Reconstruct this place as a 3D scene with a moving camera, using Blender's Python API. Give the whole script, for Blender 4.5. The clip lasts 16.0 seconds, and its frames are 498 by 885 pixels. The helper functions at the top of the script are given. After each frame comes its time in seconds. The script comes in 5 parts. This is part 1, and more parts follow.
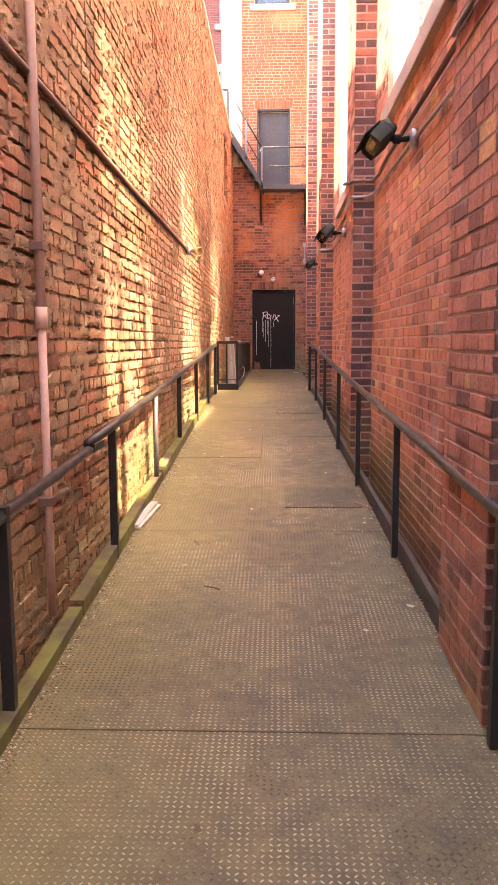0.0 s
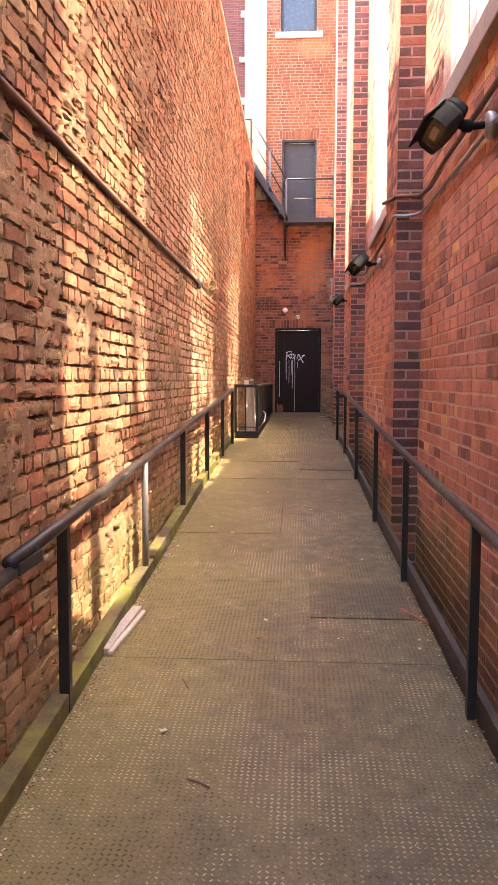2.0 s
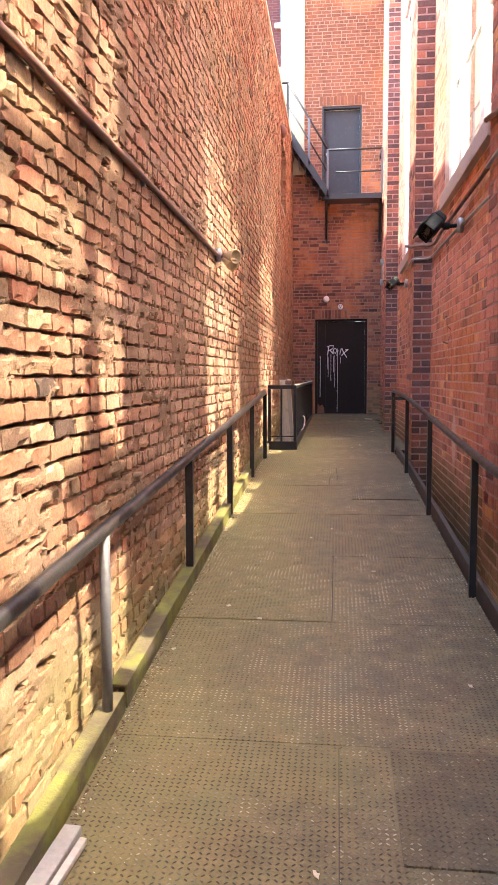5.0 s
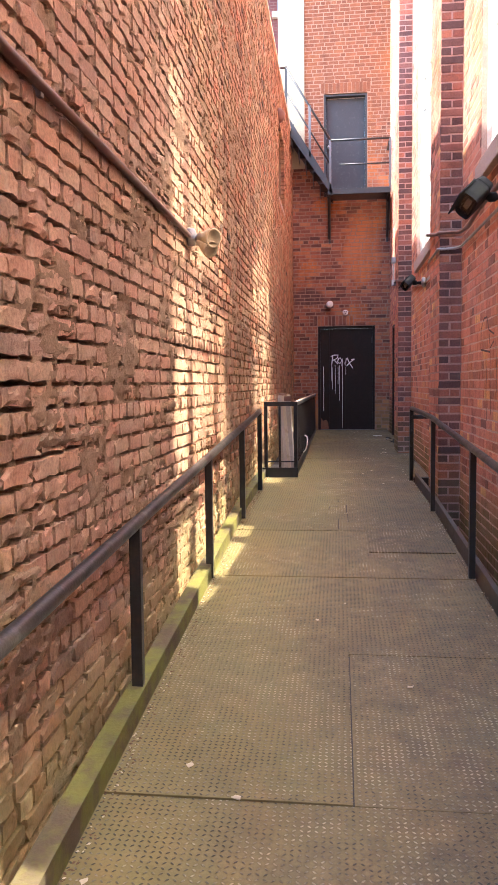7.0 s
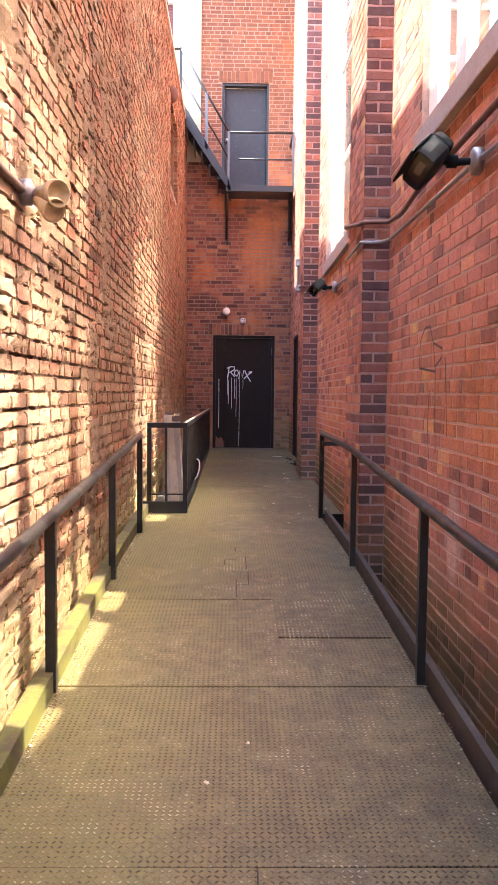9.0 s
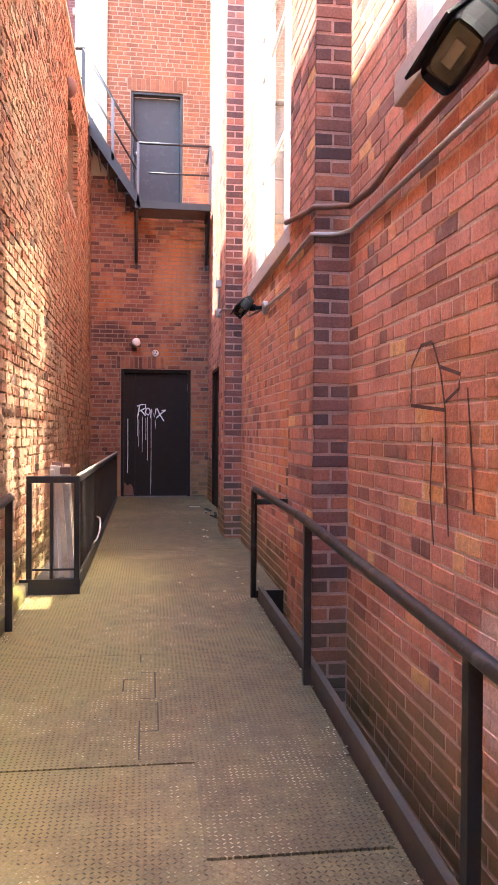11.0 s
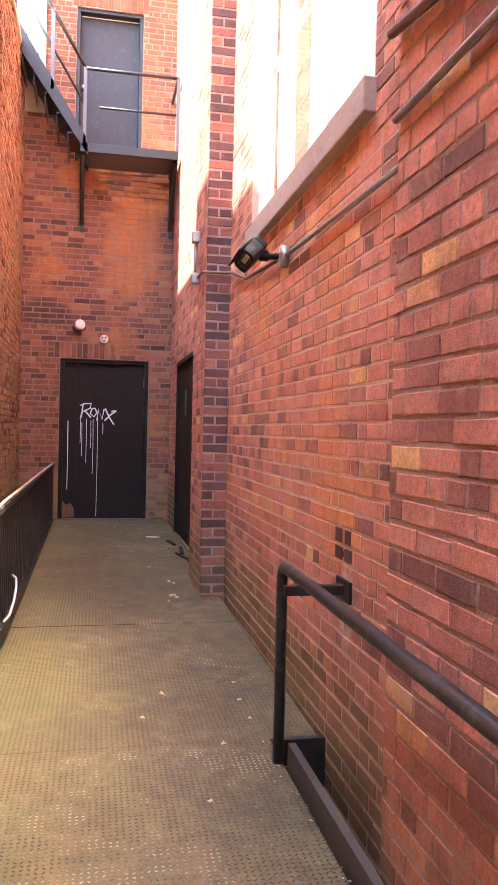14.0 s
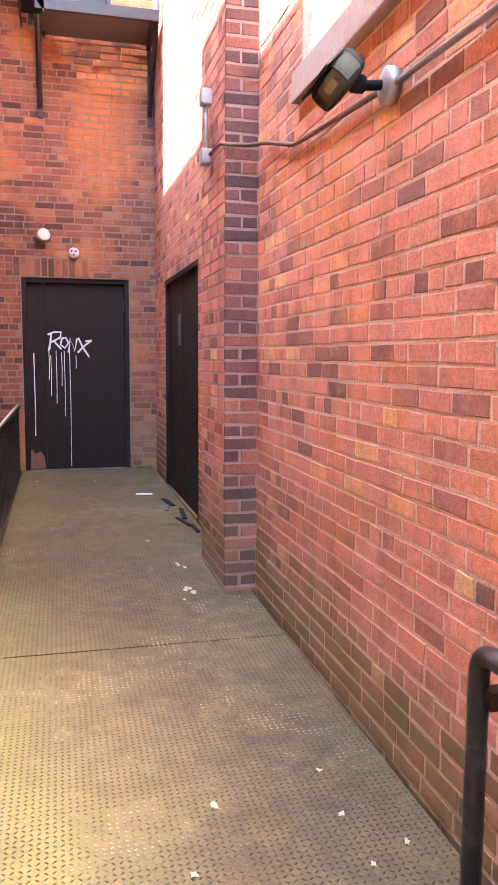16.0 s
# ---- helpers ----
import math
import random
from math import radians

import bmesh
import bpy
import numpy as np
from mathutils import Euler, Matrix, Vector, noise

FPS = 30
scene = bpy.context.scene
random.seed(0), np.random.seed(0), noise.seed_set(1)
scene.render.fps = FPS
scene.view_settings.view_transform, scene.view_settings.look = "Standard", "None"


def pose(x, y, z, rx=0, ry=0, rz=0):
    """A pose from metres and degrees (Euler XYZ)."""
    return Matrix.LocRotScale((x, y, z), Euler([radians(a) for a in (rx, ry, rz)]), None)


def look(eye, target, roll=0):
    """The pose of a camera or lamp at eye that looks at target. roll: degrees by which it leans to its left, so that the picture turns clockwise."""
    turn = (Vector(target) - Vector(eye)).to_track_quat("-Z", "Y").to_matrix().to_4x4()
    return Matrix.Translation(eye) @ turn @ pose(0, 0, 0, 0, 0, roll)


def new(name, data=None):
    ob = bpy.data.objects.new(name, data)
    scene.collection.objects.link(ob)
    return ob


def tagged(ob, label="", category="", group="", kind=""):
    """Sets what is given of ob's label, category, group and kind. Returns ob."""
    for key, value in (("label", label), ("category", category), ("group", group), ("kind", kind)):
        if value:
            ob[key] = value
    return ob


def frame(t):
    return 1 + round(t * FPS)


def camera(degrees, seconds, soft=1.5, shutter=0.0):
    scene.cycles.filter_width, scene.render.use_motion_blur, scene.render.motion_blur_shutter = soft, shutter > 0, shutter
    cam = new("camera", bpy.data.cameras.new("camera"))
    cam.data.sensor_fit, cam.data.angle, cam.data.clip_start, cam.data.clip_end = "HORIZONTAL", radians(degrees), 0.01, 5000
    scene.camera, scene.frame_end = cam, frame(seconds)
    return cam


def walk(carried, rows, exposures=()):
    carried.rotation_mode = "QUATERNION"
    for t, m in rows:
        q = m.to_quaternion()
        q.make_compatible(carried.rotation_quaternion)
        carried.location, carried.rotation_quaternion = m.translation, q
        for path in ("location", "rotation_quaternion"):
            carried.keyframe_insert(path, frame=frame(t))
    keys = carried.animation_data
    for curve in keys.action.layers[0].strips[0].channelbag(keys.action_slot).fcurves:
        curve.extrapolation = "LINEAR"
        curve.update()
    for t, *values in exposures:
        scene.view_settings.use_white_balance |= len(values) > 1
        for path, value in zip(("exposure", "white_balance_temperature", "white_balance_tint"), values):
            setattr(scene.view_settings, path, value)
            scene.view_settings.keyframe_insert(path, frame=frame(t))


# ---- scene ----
cam = camera(36.1, 16.0)
METRES, EYE, TILT, LEAN, TURN = 12.4, 1.514, 0.0, 0.0, 2.0
ROWS = [
    (0.0, 0.0, 0.0, 0.0, -0.03, -7.42, 0.2),
    (0.5, 0.0032, 0.0289, 0.0024, 0.82, -7.34, -0.06),
    (1.0, 0.0031, 0.0559, 0.0027, 1.1, -6.58, -0.0),
    (1.5, 0.0019, 0.0825, 0.0048, 1.41, -5.56, -0.14),
    (2.0, 0.0042, 0.1132, 0.0083, 1.79, -4.65, -0.15),
    (2.5, 0.0027, 0.1366, 0.0086, 2.26, -4.15, -0.18),
    (3.0, -0.0, 0.1637, 0.0091, 2.94, -4.1, -0.12),
    (3.5, 0.0027, 0.1952, 0.0101, 3.65, -4.51, 0.09),
    (6.0, -0.001, 0.345, 0.0169, 4.88, -5.06, 0.34),
    (6.5, 0.0007, 0.3792, 0.0182, 5.05, -4.75, 0.43),
    (7.0, -0.001, 0.4079, 0.0192, 4.74, -4.31, 0.63),
    (7.5, -0.0031, 0.4362, 0.0206, 3.61, -3.89, 0.66),
    (8.0, -0.0002, 0.4687, 0.0226, 1.75, -3.64, 0.41),
    (8.5, 0.0002, 0.4974, 0.0223, -0.57, -3.53, -0.05),
    (9.0, 0.0003, 0.5263, 0.0259, -3.1, -3.62, -0.55),
    (9.5, 0.0047, 0.5576, 0.0254, -5.48, -3.61, -0.68),
    (10.0, 0.004, 0.5902, 0.0253, -7.61, -3.55, -0.59),
    (12.5, 0.0187, 0.7568, 0.038, -10.15, 4.11, -0.13),
    (13.0, 0.0137, 0.7932, 0.0379, -10.64, 1.97, -0.51),
    (13.5, 0.0149, 0.8277, 0.0367, -11.76, 0.48, -0.96),
    (14.0, 0.0177, 0.8625, 0.0407, -13.35, -0.78, -1.28),
    (14.5, 0.0145, 0.8959, 0.0428, -15.11, -2.2, -1.45),
    (15.0, 0.0155, 0.9297, 0.0418, -16.23, -3.72, -1.41),
    (15.5, 0.0148, 0.9638, 0.043, -16.6, -5.37, -1.16),
    (16.0, 0.0151, 0.9953, 0.0462, -15.85, -6.35, -0.35),
]
EXPOSURES = [(0.0, 4.5, 8200, 16), (1.5, 4.15, 7700, 15), (3.0, 3.88, 7000, 11), (7.0, 3.9, 6200, 7), (8.0, 3.92, 6300, 9), (10.0, 4.15, 6200, 9), (12.5, 4.22, 6700, 13), (14.0, 4.55, 6800, 12), (15.0, 4.85, 6450, 7), (16.0, 5.12, 6250, 4)]
walk(cam, [(t, pose(0, 0, EYE, TILT, LEAN, TURN) @ pose(METRES * x, METRES * y, METRES * z, 90 + pitch, roll, yaw)) for t, x, y, z, yaw, pitch, roll in ROWS], EXPOSURES)

# ---- light ----
SUN_WAY = Vector((2.07, 0.10, -3.14)).normalized()      # the way the sunlight travels, over the top of the left wall
GLINT_DRIFT = {1: 0.59, 2: 0.25, 3: -0.23}   # sideways drift of each window's added glint lamps, fitted to its patch
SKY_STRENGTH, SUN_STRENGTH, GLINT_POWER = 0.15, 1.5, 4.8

world = bpy.data.worlds.new("world")
scene.world = world
world.use_nodes = True
sky = world.node_tree.nodes.new("ShaderNodeTexSky")
sky.sky_type, sky.sun_disc = "NISHITA", False
sky.sun_elevation = math.asin(-SUN_WAY.z)
sky.sun_rotation = math.atan2(-SUN_WAY.x, -SUN_WAY.y)
world.node_tree.nodes["Background"].inputs[1].default_value = SKY_STRENGTH
world.node_tree.links.new(sky.outputs[0], world.node_tree.nodes["Background"].inputs[0])
sun = new("sun", bpy.data.lights.new("sun", "SUN"))
sun.data.energy, sun.data.angle, sun.data.color = SUN_STRENGTH, math.radians(0.6), (1.0, 0.93, 0.82)
sun.matrix_world = look((-8, 0, 14), Vector((-8, 0, 14)) + SUN_WAY)

# ---- plan ----
BACK = 21.3
PILASTERS = (-1.85, 2.62, 7.30, 12.09, 16.65)
PILASTER_DEPTH, PILASTER_LENGTH = 0.190, 0.72
WINDOWS = (0.82, 5.40, 10.05, 14.70)
WIN_HALF, WIN_BOTTOM, WIN_TOP = 1.17, 3.40, 7.1
LEFT_TOP, RIGHT_TOP, BACK_TOP = 6.72, 11.5, 13.5
COURSE, BRICK = 0.074, 0.212


def left_x(y):
    return -1.122 - 0.0025 * y


def right_x(y):
    return 0.9435 - 0.0045 * y


def deck_z(y):
    return 0.0527 * y if y < 12 else 0.6324 + 0.0161 * (y - 12)


def rail_x(y):
    return 0.752 - 0.0185 * (y - 2.5) if y < 8 else 0.650 - 0.007 * (y - 8)


def on_left(u, z, d):
    return (left_x(u) + d, u, z)


def on_right(u, z, d):
    return (right_x(u) - d, u, z)


def on_back(u, z, d):
    return (u, BACK - d, z)


# ---- materials ----
class Nodes:
    """A small writer of node trees."""

    def __init__(self, name):
        self.mat = bpy.data.materials.new(name)
        self.mat.use_nodes = True
        self.tree = self.mat.node_tree
        self.bsdf = self.tree.nodes["Principled BSDF"]
        self.where = self.add("ShaderNodeNewGeometry").outputs["Position"]

    def add(self, kind, **settings):
        n = self.tree.nodes.new(kind)
        for k, v in settings.items():
            if k == "operation":
                n.operation = v
            elif k == "data_type":
                n.data_type = v
            elif k == "blend_type":
                n.blend_type = v
            elif k == "interpolation_type":
                n.interpolation_type = v
        return n

    def put(self, socket, value):
        if isinstance(value, bpy.types.NodeSocket):
            self.tree.links.new(value, socket)
        elif isinstance(value, (tuple, list)) and len(value) == 3 and socket.type == "RGBA":
            socket.default_value = (*value, 1)
        else:
            socket.default_value = value

    def math(self, op, a, b=0.0, c=0.0):
        n = self.add("ShaderNodeMath", operation=op)
        self.put(n.inputs[0], a)
        self.put(n.inputs[1], b)
        self.put(n.inputs[2], c)
        return n.outputs[0]

    def mix(self, f, a, b, how="MIX"):
        n = self.add("ShaderNodeMix", data_type="RGBA", blend_type=how)
        self.put(n.inputs[0], f)
        self.put(n.inputs[6], a)
        self.put(n.inputs[7], b)
        return n.outputs[2]

    def noise(self, scale, detail=3.0, rough=0.55, vector=None, stretch=None):
        v = vector or self.where
        if stretch:
            m = self.add("ShaderNodeMapping")
            self.put(m.inputs[0], v)
            m.inputs["Scale"].default_value = stretch
            v = m.outputs[0]
        n = self.add("ShaderNodeTexNoise")
        self.put(n.inputs["Vector"], v)
        n.inputs["Scale"].default_value, n.inputs["Detail"].default_value, n.inputs["Roughness"].default_value = scale, detail, rough
        return n.outputs["Fac"]

    def ramp(self, f, stops):
        n = self.add("ShaderNodeValToRGB")
        self.put(n.inputs[0], f)
        e = n.color_ramp.elements
        while len(e) < len(stops):
            e.new(0.5)
        for k, (p, c) in zip(e, stops):
            k.position, k.color = p, (*c, 1) if isinstance(c, tuple) else (c, c, c, 1)
        return n.outputs[0]

    def step(self, f, lo, hi):
        n = self.add("ShaderNodeMapRange", interpolation_type="SMOOTHSTEP")
        self.put(n.inputs[0], f)
        self.put(n.inputs[1], lo)
        self.put(n.inputs[2], hi)
        return n.outputs[0]

    def axes(self):
        n = self.add("ShaderNodeSeparateXYZ")
        self.put(n.inputs[0], self.where)
        return n.outputs

    def bump(self, height, strength, distance):
        n = self.add("ShaderNodeBump")
        self.put(n.inputs["Height"], height)
        n.inputs["Strength"].default_value, n.inputs["Distance"].default_value = strength, distance
        self.put(self.bsdf.inputs["Normal"], n.outputs[0])

    def finish(self, colour, rough=0.8, metal=0.0, spec=0.5):
        self.put(self.bsdf.inputs["Base Color"], colour)
        self.put(self.bsdf.inputs["Roughness"], rough)
        self.put(self.bsdf.inputs["Metallic"], metal)
        self.put(self.bsdf.inputs["Specular IOR Level"], spec)
        return self.mat


def brick_material(name, stops, source, stain, patch, patch_lo, patch_hi, algae=0.0, grit=0.5, pale=0.0, spots=(), slime=(0.28, 0.27, 0.10)):
    """Fired brick: each brick its own shade, grain, soot stains, patches of another firing or old wash, spots set by
    hand, algae.
    """
    n = Nodes(name)
    if source == "piece":
        pick = n.add("ShaderNodeObjectInfo").outputs["Random"]
    else:
        pick = n.tree.nodes["Geometry"].outputs["Random Per Island"]
    tone = n.ramp(pick, stops)
    cloud = n.noise(0.9, 4, 0.6)
    tone = n.mix(n.step(cloud, patch_lo, patch_hi), tone, patch, "MIX")
    tone = n.mix(n.math("MULTIPLY", n.step(n.noise(2.3, 5, 0.7), 0.50, 0.75), 0.7), tone, stain)
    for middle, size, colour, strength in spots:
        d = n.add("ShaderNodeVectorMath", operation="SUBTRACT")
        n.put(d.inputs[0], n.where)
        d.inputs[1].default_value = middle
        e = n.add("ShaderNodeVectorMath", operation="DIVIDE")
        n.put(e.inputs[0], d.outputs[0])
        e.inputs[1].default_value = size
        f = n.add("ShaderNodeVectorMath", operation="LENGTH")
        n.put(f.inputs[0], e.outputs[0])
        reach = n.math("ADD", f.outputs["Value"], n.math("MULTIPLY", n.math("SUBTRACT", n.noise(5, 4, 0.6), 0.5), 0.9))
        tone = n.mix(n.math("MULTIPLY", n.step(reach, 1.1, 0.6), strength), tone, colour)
    grain = n.noise(70, 4, 0.7)
    tone = n.mix(0.75, tone, n.ramp(grain, [(0.25, 0.45), (0.55, 1.0), (0.8, 1.35)]), "MULTIPLY")
    streak = n.noise(1.0, 4, 0.6, None, (9.0, 9.0, 0.7))
    tone = n.mix(0.45, tone, n.ramp(streak, [(0.3, 0.55), (0.5, 1.0), (0.75, 1.2)]), "MULTIPLY")
    tone = n.mix(n.math("MULTIPLY", n.step(n.noise(9, 4, 0.65), 0.56, 0.72), pale), tone, (0.52, 0.38, 0.26))
    scuff = n.step(n.noise(24, 5, 0.75), 0.60, 0.72)
    tone = n.mix(n.math("MULTIPLY", scuff, 0.35), tone, stain)
    if algae:
        z = n.axes()[2]
        low = n.step(n.math("ADD", n.math("SUBTRACT", z, n.math("MULTIPLY", n.axes()[1], 0.045)), n.math("MULTIPLY", n.noise(1.7, 4), -0.9)), 0.18, -0.30)
        low = n.math("MULTIPLY", low, n.math("ADD", 0.5, n.math("MULTIPLY", n.step(n.axes()[1], 4.0, 6.5), 0.5)))
        tone = n.mix(n.math("MULTIPLY", low, algae), tone, slime)
    n.bump(n.mix(0.5, n.noise(160, 3, 0.7), n.noise(28, 4, 0.6)), grit, 0.012)
    return n.finish(tone, 0.88, 0.0, 0.25)


LEFT_STOPS = [(0.0, (0.17, 0.084, 0.052)), (0.2, (0.34, 0.165, 0.098)), (0.42, (0.42, 0.215, 0.125)), (0.6, (0.42, 0.158, 0.095)), (0.8, (0.46, 0.305, 0.180)), (0.95, (0.30, 0.175, 0.110)), (1.0, (0.11, 0.072, 0.055))]
RIGHT_STOPS = [(0.0, (0.209, 0.097, 0.081)), (0.17, (0.418, 0.165, 0.125)), (0.4, (0.594, 0.237, 0.174)), (0.65, (0.638, 0.268, 0.195)), (0.9, (0.616, 0.239, 0.172)), (0.96, (0.727, 0.342, 0.191)), (1.0, (0.800, 0.479, 0.220))]
QUOIN_STOPS = [(0.0, (0.090, 0.050, 0.050)), (0.4, (0.150, 0.072, 0.065)), (0.7, (0.240, 0.098, 0.077)), (0.92, (0.360, 0.132, 0.086)), (1.0, (0.504, 0.204, 0.120))]
BACK_STOPS = [(0.0, (0.105, 0.046, 0.036)), (0.25, (0.24, 0.092, 0.060)), (0.6, (0.32, 0.115, 0.068)), (0.82, (0.39, 0.140, 0.075)), (1.0, (0.46, 0.19, 0.09))]
BRICKS = {}
for src in ("piece", "island"):
    # one broad paler spot on the left wall, centred at y 8.6
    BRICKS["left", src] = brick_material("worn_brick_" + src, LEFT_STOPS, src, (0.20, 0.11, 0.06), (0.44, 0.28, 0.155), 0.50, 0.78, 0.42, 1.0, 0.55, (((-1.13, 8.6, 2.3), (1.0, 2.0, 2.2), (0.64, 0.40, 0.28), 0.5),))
    BRICKS["right", src] = brick_material("red_brick_" + src, RIGHT_STOPS, src, (0.20, 0.075, 0.055), (0.60, 0.225, 0.10), 0.50, 0.72, 0.8, 0.6, 0.4, (((0.90, 10.35, 1.12), (1.0, 0.16, 0.28), (0.74, 0.56, 0.50), 0.6), ((0.88, 13.72, 1.30), (1.0, 0.10, 0.22), (0.74, 0.55, 0.48), 0.6), ((0.92, 4.42, 0.95), (1.0, 0.10, 0.22), (0.70, 0.52, 0.48), 0.5)), (0.165, 0.135, 0.055))
    BRICKS["quoin", src] = brick_material("dark_brick_" + src, QUOIN_STOPS, src, (0.09, 0.045, 0.04), (0.34, 0.12, 0.07), 0.62, 0.85, 0.15, 0.4, 0.1)
    # third spot paints the upper wall darker, to hold down its strong skylight
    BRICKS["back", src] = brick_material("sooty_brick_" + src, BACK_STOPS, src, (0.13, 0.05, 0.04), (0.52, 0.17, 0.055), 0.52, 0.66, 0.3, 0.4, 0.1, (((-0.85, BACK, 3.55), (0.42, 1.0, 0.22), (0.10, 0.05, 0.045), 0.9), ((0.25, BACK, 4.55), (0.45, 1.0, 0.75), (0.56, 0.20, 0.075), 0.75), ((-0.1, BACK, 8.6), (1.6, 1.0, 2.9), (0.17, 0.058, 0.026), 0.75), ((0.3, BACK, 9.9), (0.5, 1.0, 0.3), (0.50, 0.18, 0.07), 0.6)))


def mortar_material(name, light, dark, algae=0.0):
    n = Nodes(name)
    tone = n.mix(n.noise(6, 5, 0.65), dark, light)
    tone = n.mix(0.6, tone, n.ramp(n.noise(120, 3, 0.7), [(0.3, 0.5), (0.7, 1.25)]), "MULTIPLY")
    if algae:
        z = n.axes()[2]
        low = n.step(n.math("ADD", n.math("SUBTRACT", z, n.math("MULTIPLY", n.axes()[1], 0.045)), n.math("MULTIPLY", n.noise(1.7, 4), -0.9)), 0.18, -0.30)
        low = n.math("MULTIPLY", low, n.math("ADD", 0.5, n.math("MULTIPLY", n.step(n.axes()[1], 4.0, 6.5), 0.5)))
        tone = n.mix(n.math("MULTIPLY", low, algae), tone, (0.28, 0.27, 0.11))
    n.bump(n.noise(90, 4, 0.7), 0.7, 0.012)
    return n.finish(tone, 0.95, 0.0, 0.2)


MORTAR_LEFT = mortar_material("crumbled_lime_mortar", (0.43, 0.285, 0.180), (0.17, 0.095, 0.058), 0.42)
MORTAR_RIGHT = mortar_material("pink_mortar", (0.76, 0.52, 0.42), (0.46, 0.27, 0.205), 0.0)
MORTAR_PIER = mortar_material("dim_pink_mortar", (0.54, 0.35, 0.30), (0.33, 0.19, 0.16))
MORTAR_BACK = mortar_material("pale_mortar", (0.42, 0.265, 0.185), (0.23, 0.13, 0.095))
PLAIN_WALL = mortar_material("unseen_wall_render", (0.40, 0.30, 0.24), (0.28, 0.20, 0.16))


def painted_material(name, colour, rough=0.5, wear=(0.2, 0.12, 0.08), amount=0.25, metal=0.0, spec=0.4, relief=0.15):
    n = Nodes(name)
    tone = n.mix(n.math("MULTIPLY", n.step(n.noise(11, 6, 0.7), 0.52, 0.75), amount), colour, wear)
    tone = n.mix(0.35, tone, n.ramp(n.noise(45, 3, 0.6), [(0.3, 0.7), (0.7, 1.2)]), "MULTIPLY")
    n.bump(n.noise(85, 3, 0.6), relief, 0.006)
    return n.finish(tone, n.math("ADD", n.math("MULTIPLY", n.noise(14, 3), 0.25), rough - 0.12), metal, spec)


BLACK_IRON = painted_material("black_painted_iron", (0.022, 0.020, 0.019), 0.42, (0.10, 0.05, 0.03), 0.35)
WORN_RAIL = painted_material("rubbed_rail_paint", (0.045, 0.040, 0.037), 0.36, (0.22, 0.20, 0.18), 0.5, 0.35)
GREY_IRON = painted_material("grey_iron", (0.12, 0.115, 0.12), 0.5, (0.24, 0.2, 0.17), 0.4, 0.2)
BLACK_DOOR = painted_material("black_door_paint", (0.022, 0.014, 0.011), 0.62, (0.045, 0.022, 0.015), 0.4, 0.0, 0.2)
GREY_DOOR = painted_material("grey_door_paint", (0.030, 0.026, 0.028), 0.55, (0.2, 0.17, 0.16), 0.2)
WHITE_PAINT = painted_material("white_paint", (0.82, 0.80, 0.76), 0.45, (0.6, 0.55, 0.48), 0.2)
TAG_PAINT = painted_material("white_spray_paint", (0.85, 0.83, 0.82), 0.6, (0.7, 0.66, 0.64), 0.2)
SCRAWL_PAINT = painted_material("black_spray_paint", (0.075, 0.035, 0.03), 0.8, (0.2, 0.07, 0.05), 0.6)
GREEN_PAINT = painted_material("green_spray_paint", (0.05, 0.22, 0.09), 0.7, (0.2, 0.1, 0.07), 0.4)
CREAM = painted_material("cream_render", (0.43, 0.375, 0.25), 0.85, (0.6, 0.5, 0.36), 0.3, 0.0, 0.2, 0.5)
STONE = painted_material("grey_stone", (0.42, 0.33, 0.30), 0.85, (0.26, 0.19, 0.17), 0.5, 0.0, 0.2, 0.6)
COPING = painted_material("pale_coping", (0.72, 0.60, 0.44), 0.7, (0.4, 0.3, 0.22), 0.4)
PALE_STONE = painted_material("pale_stone", (0.62, 0.50, 0.42), 0.85, (0.4, 0.3, 0.25), 0.4, 0.0, 0.2, 0.6)
PVC = painted_material("pinkish_pvc", (0.62, 0.38, 0.29), 0.42, (0.48, 0.27, 0.19), 0.2)
GALVANISED = painted_material("galvanised_steel", (0.36, 0.34, 0.34), 0.45, (0.2, 0.15, 0.13), 0.4, 0.5)
BROWN_CONDUIT = painted_material("brown_painted_conduit", (0.17, 0.085, 0.065), 0.6, (0.3, 0.2, 0.16), 0.4)
DARK_CAST = painted_material("dark_cast_housing", (0.013, 0.0135, 0.015), 0.7, (0.03, 0.027, 0.024), 0.3, 0.0, 0.15)
LAMP_CREAM = painted_material("yellowed_lamp_shell", (0.62, 0.47, 0.27), 0.4, (0.4, 0.27, 0.14), 0.4)
LAMP_WHITE = painted_material("white_lamp_shell", (0.80, 0.70, 0.62), 0.35, (0.6, 0.45, 0.38), 0.3)
WOOD = painted_material("grey_weathered_wood", (0.55, 0.47, 0.40), 0.8, (0.3, 0.22, 0.17), 0.5, 0.0, 0.2, 0.5)
BOARD_PALE = painted_material("stained_pale_board", (0.46, 0.40, 0.34), 0.8, (0.24, 0.17, 0.12), 0.6, 0.0, 0.2, 0.5)
LITTER = painted_material("dry_leaf", (0.15, 0.085, 0.045), 0.8, (0.12, 0.06, 0.03), 0.5)
LITTER_PALE = painted_material("pale_scrap", (0.60, 0.50, 0.37), 0.75, (0.34, 0.22, 0.12), 0.5)
RUST = painted_material("flaking_rust", (0.22, 0.10, 0.06), 0.9, (0.08, 0.04, 0.03), 0.7)
RED_STRAW = painted_material("red_plastic_straw", (0.52, 0.13, 0.10), 0.4)
BLIND = painted_material("white_blind_cloth", (0.62, 0.61, 0.60), 0.8, (0.75, 0.72, 0.66), 0.3)
LILAC = painted_material("dim_room_lilac", (0.30, 0.26, 0.27), 0.85, (0.25, 0.2, 0.2), 0.4)
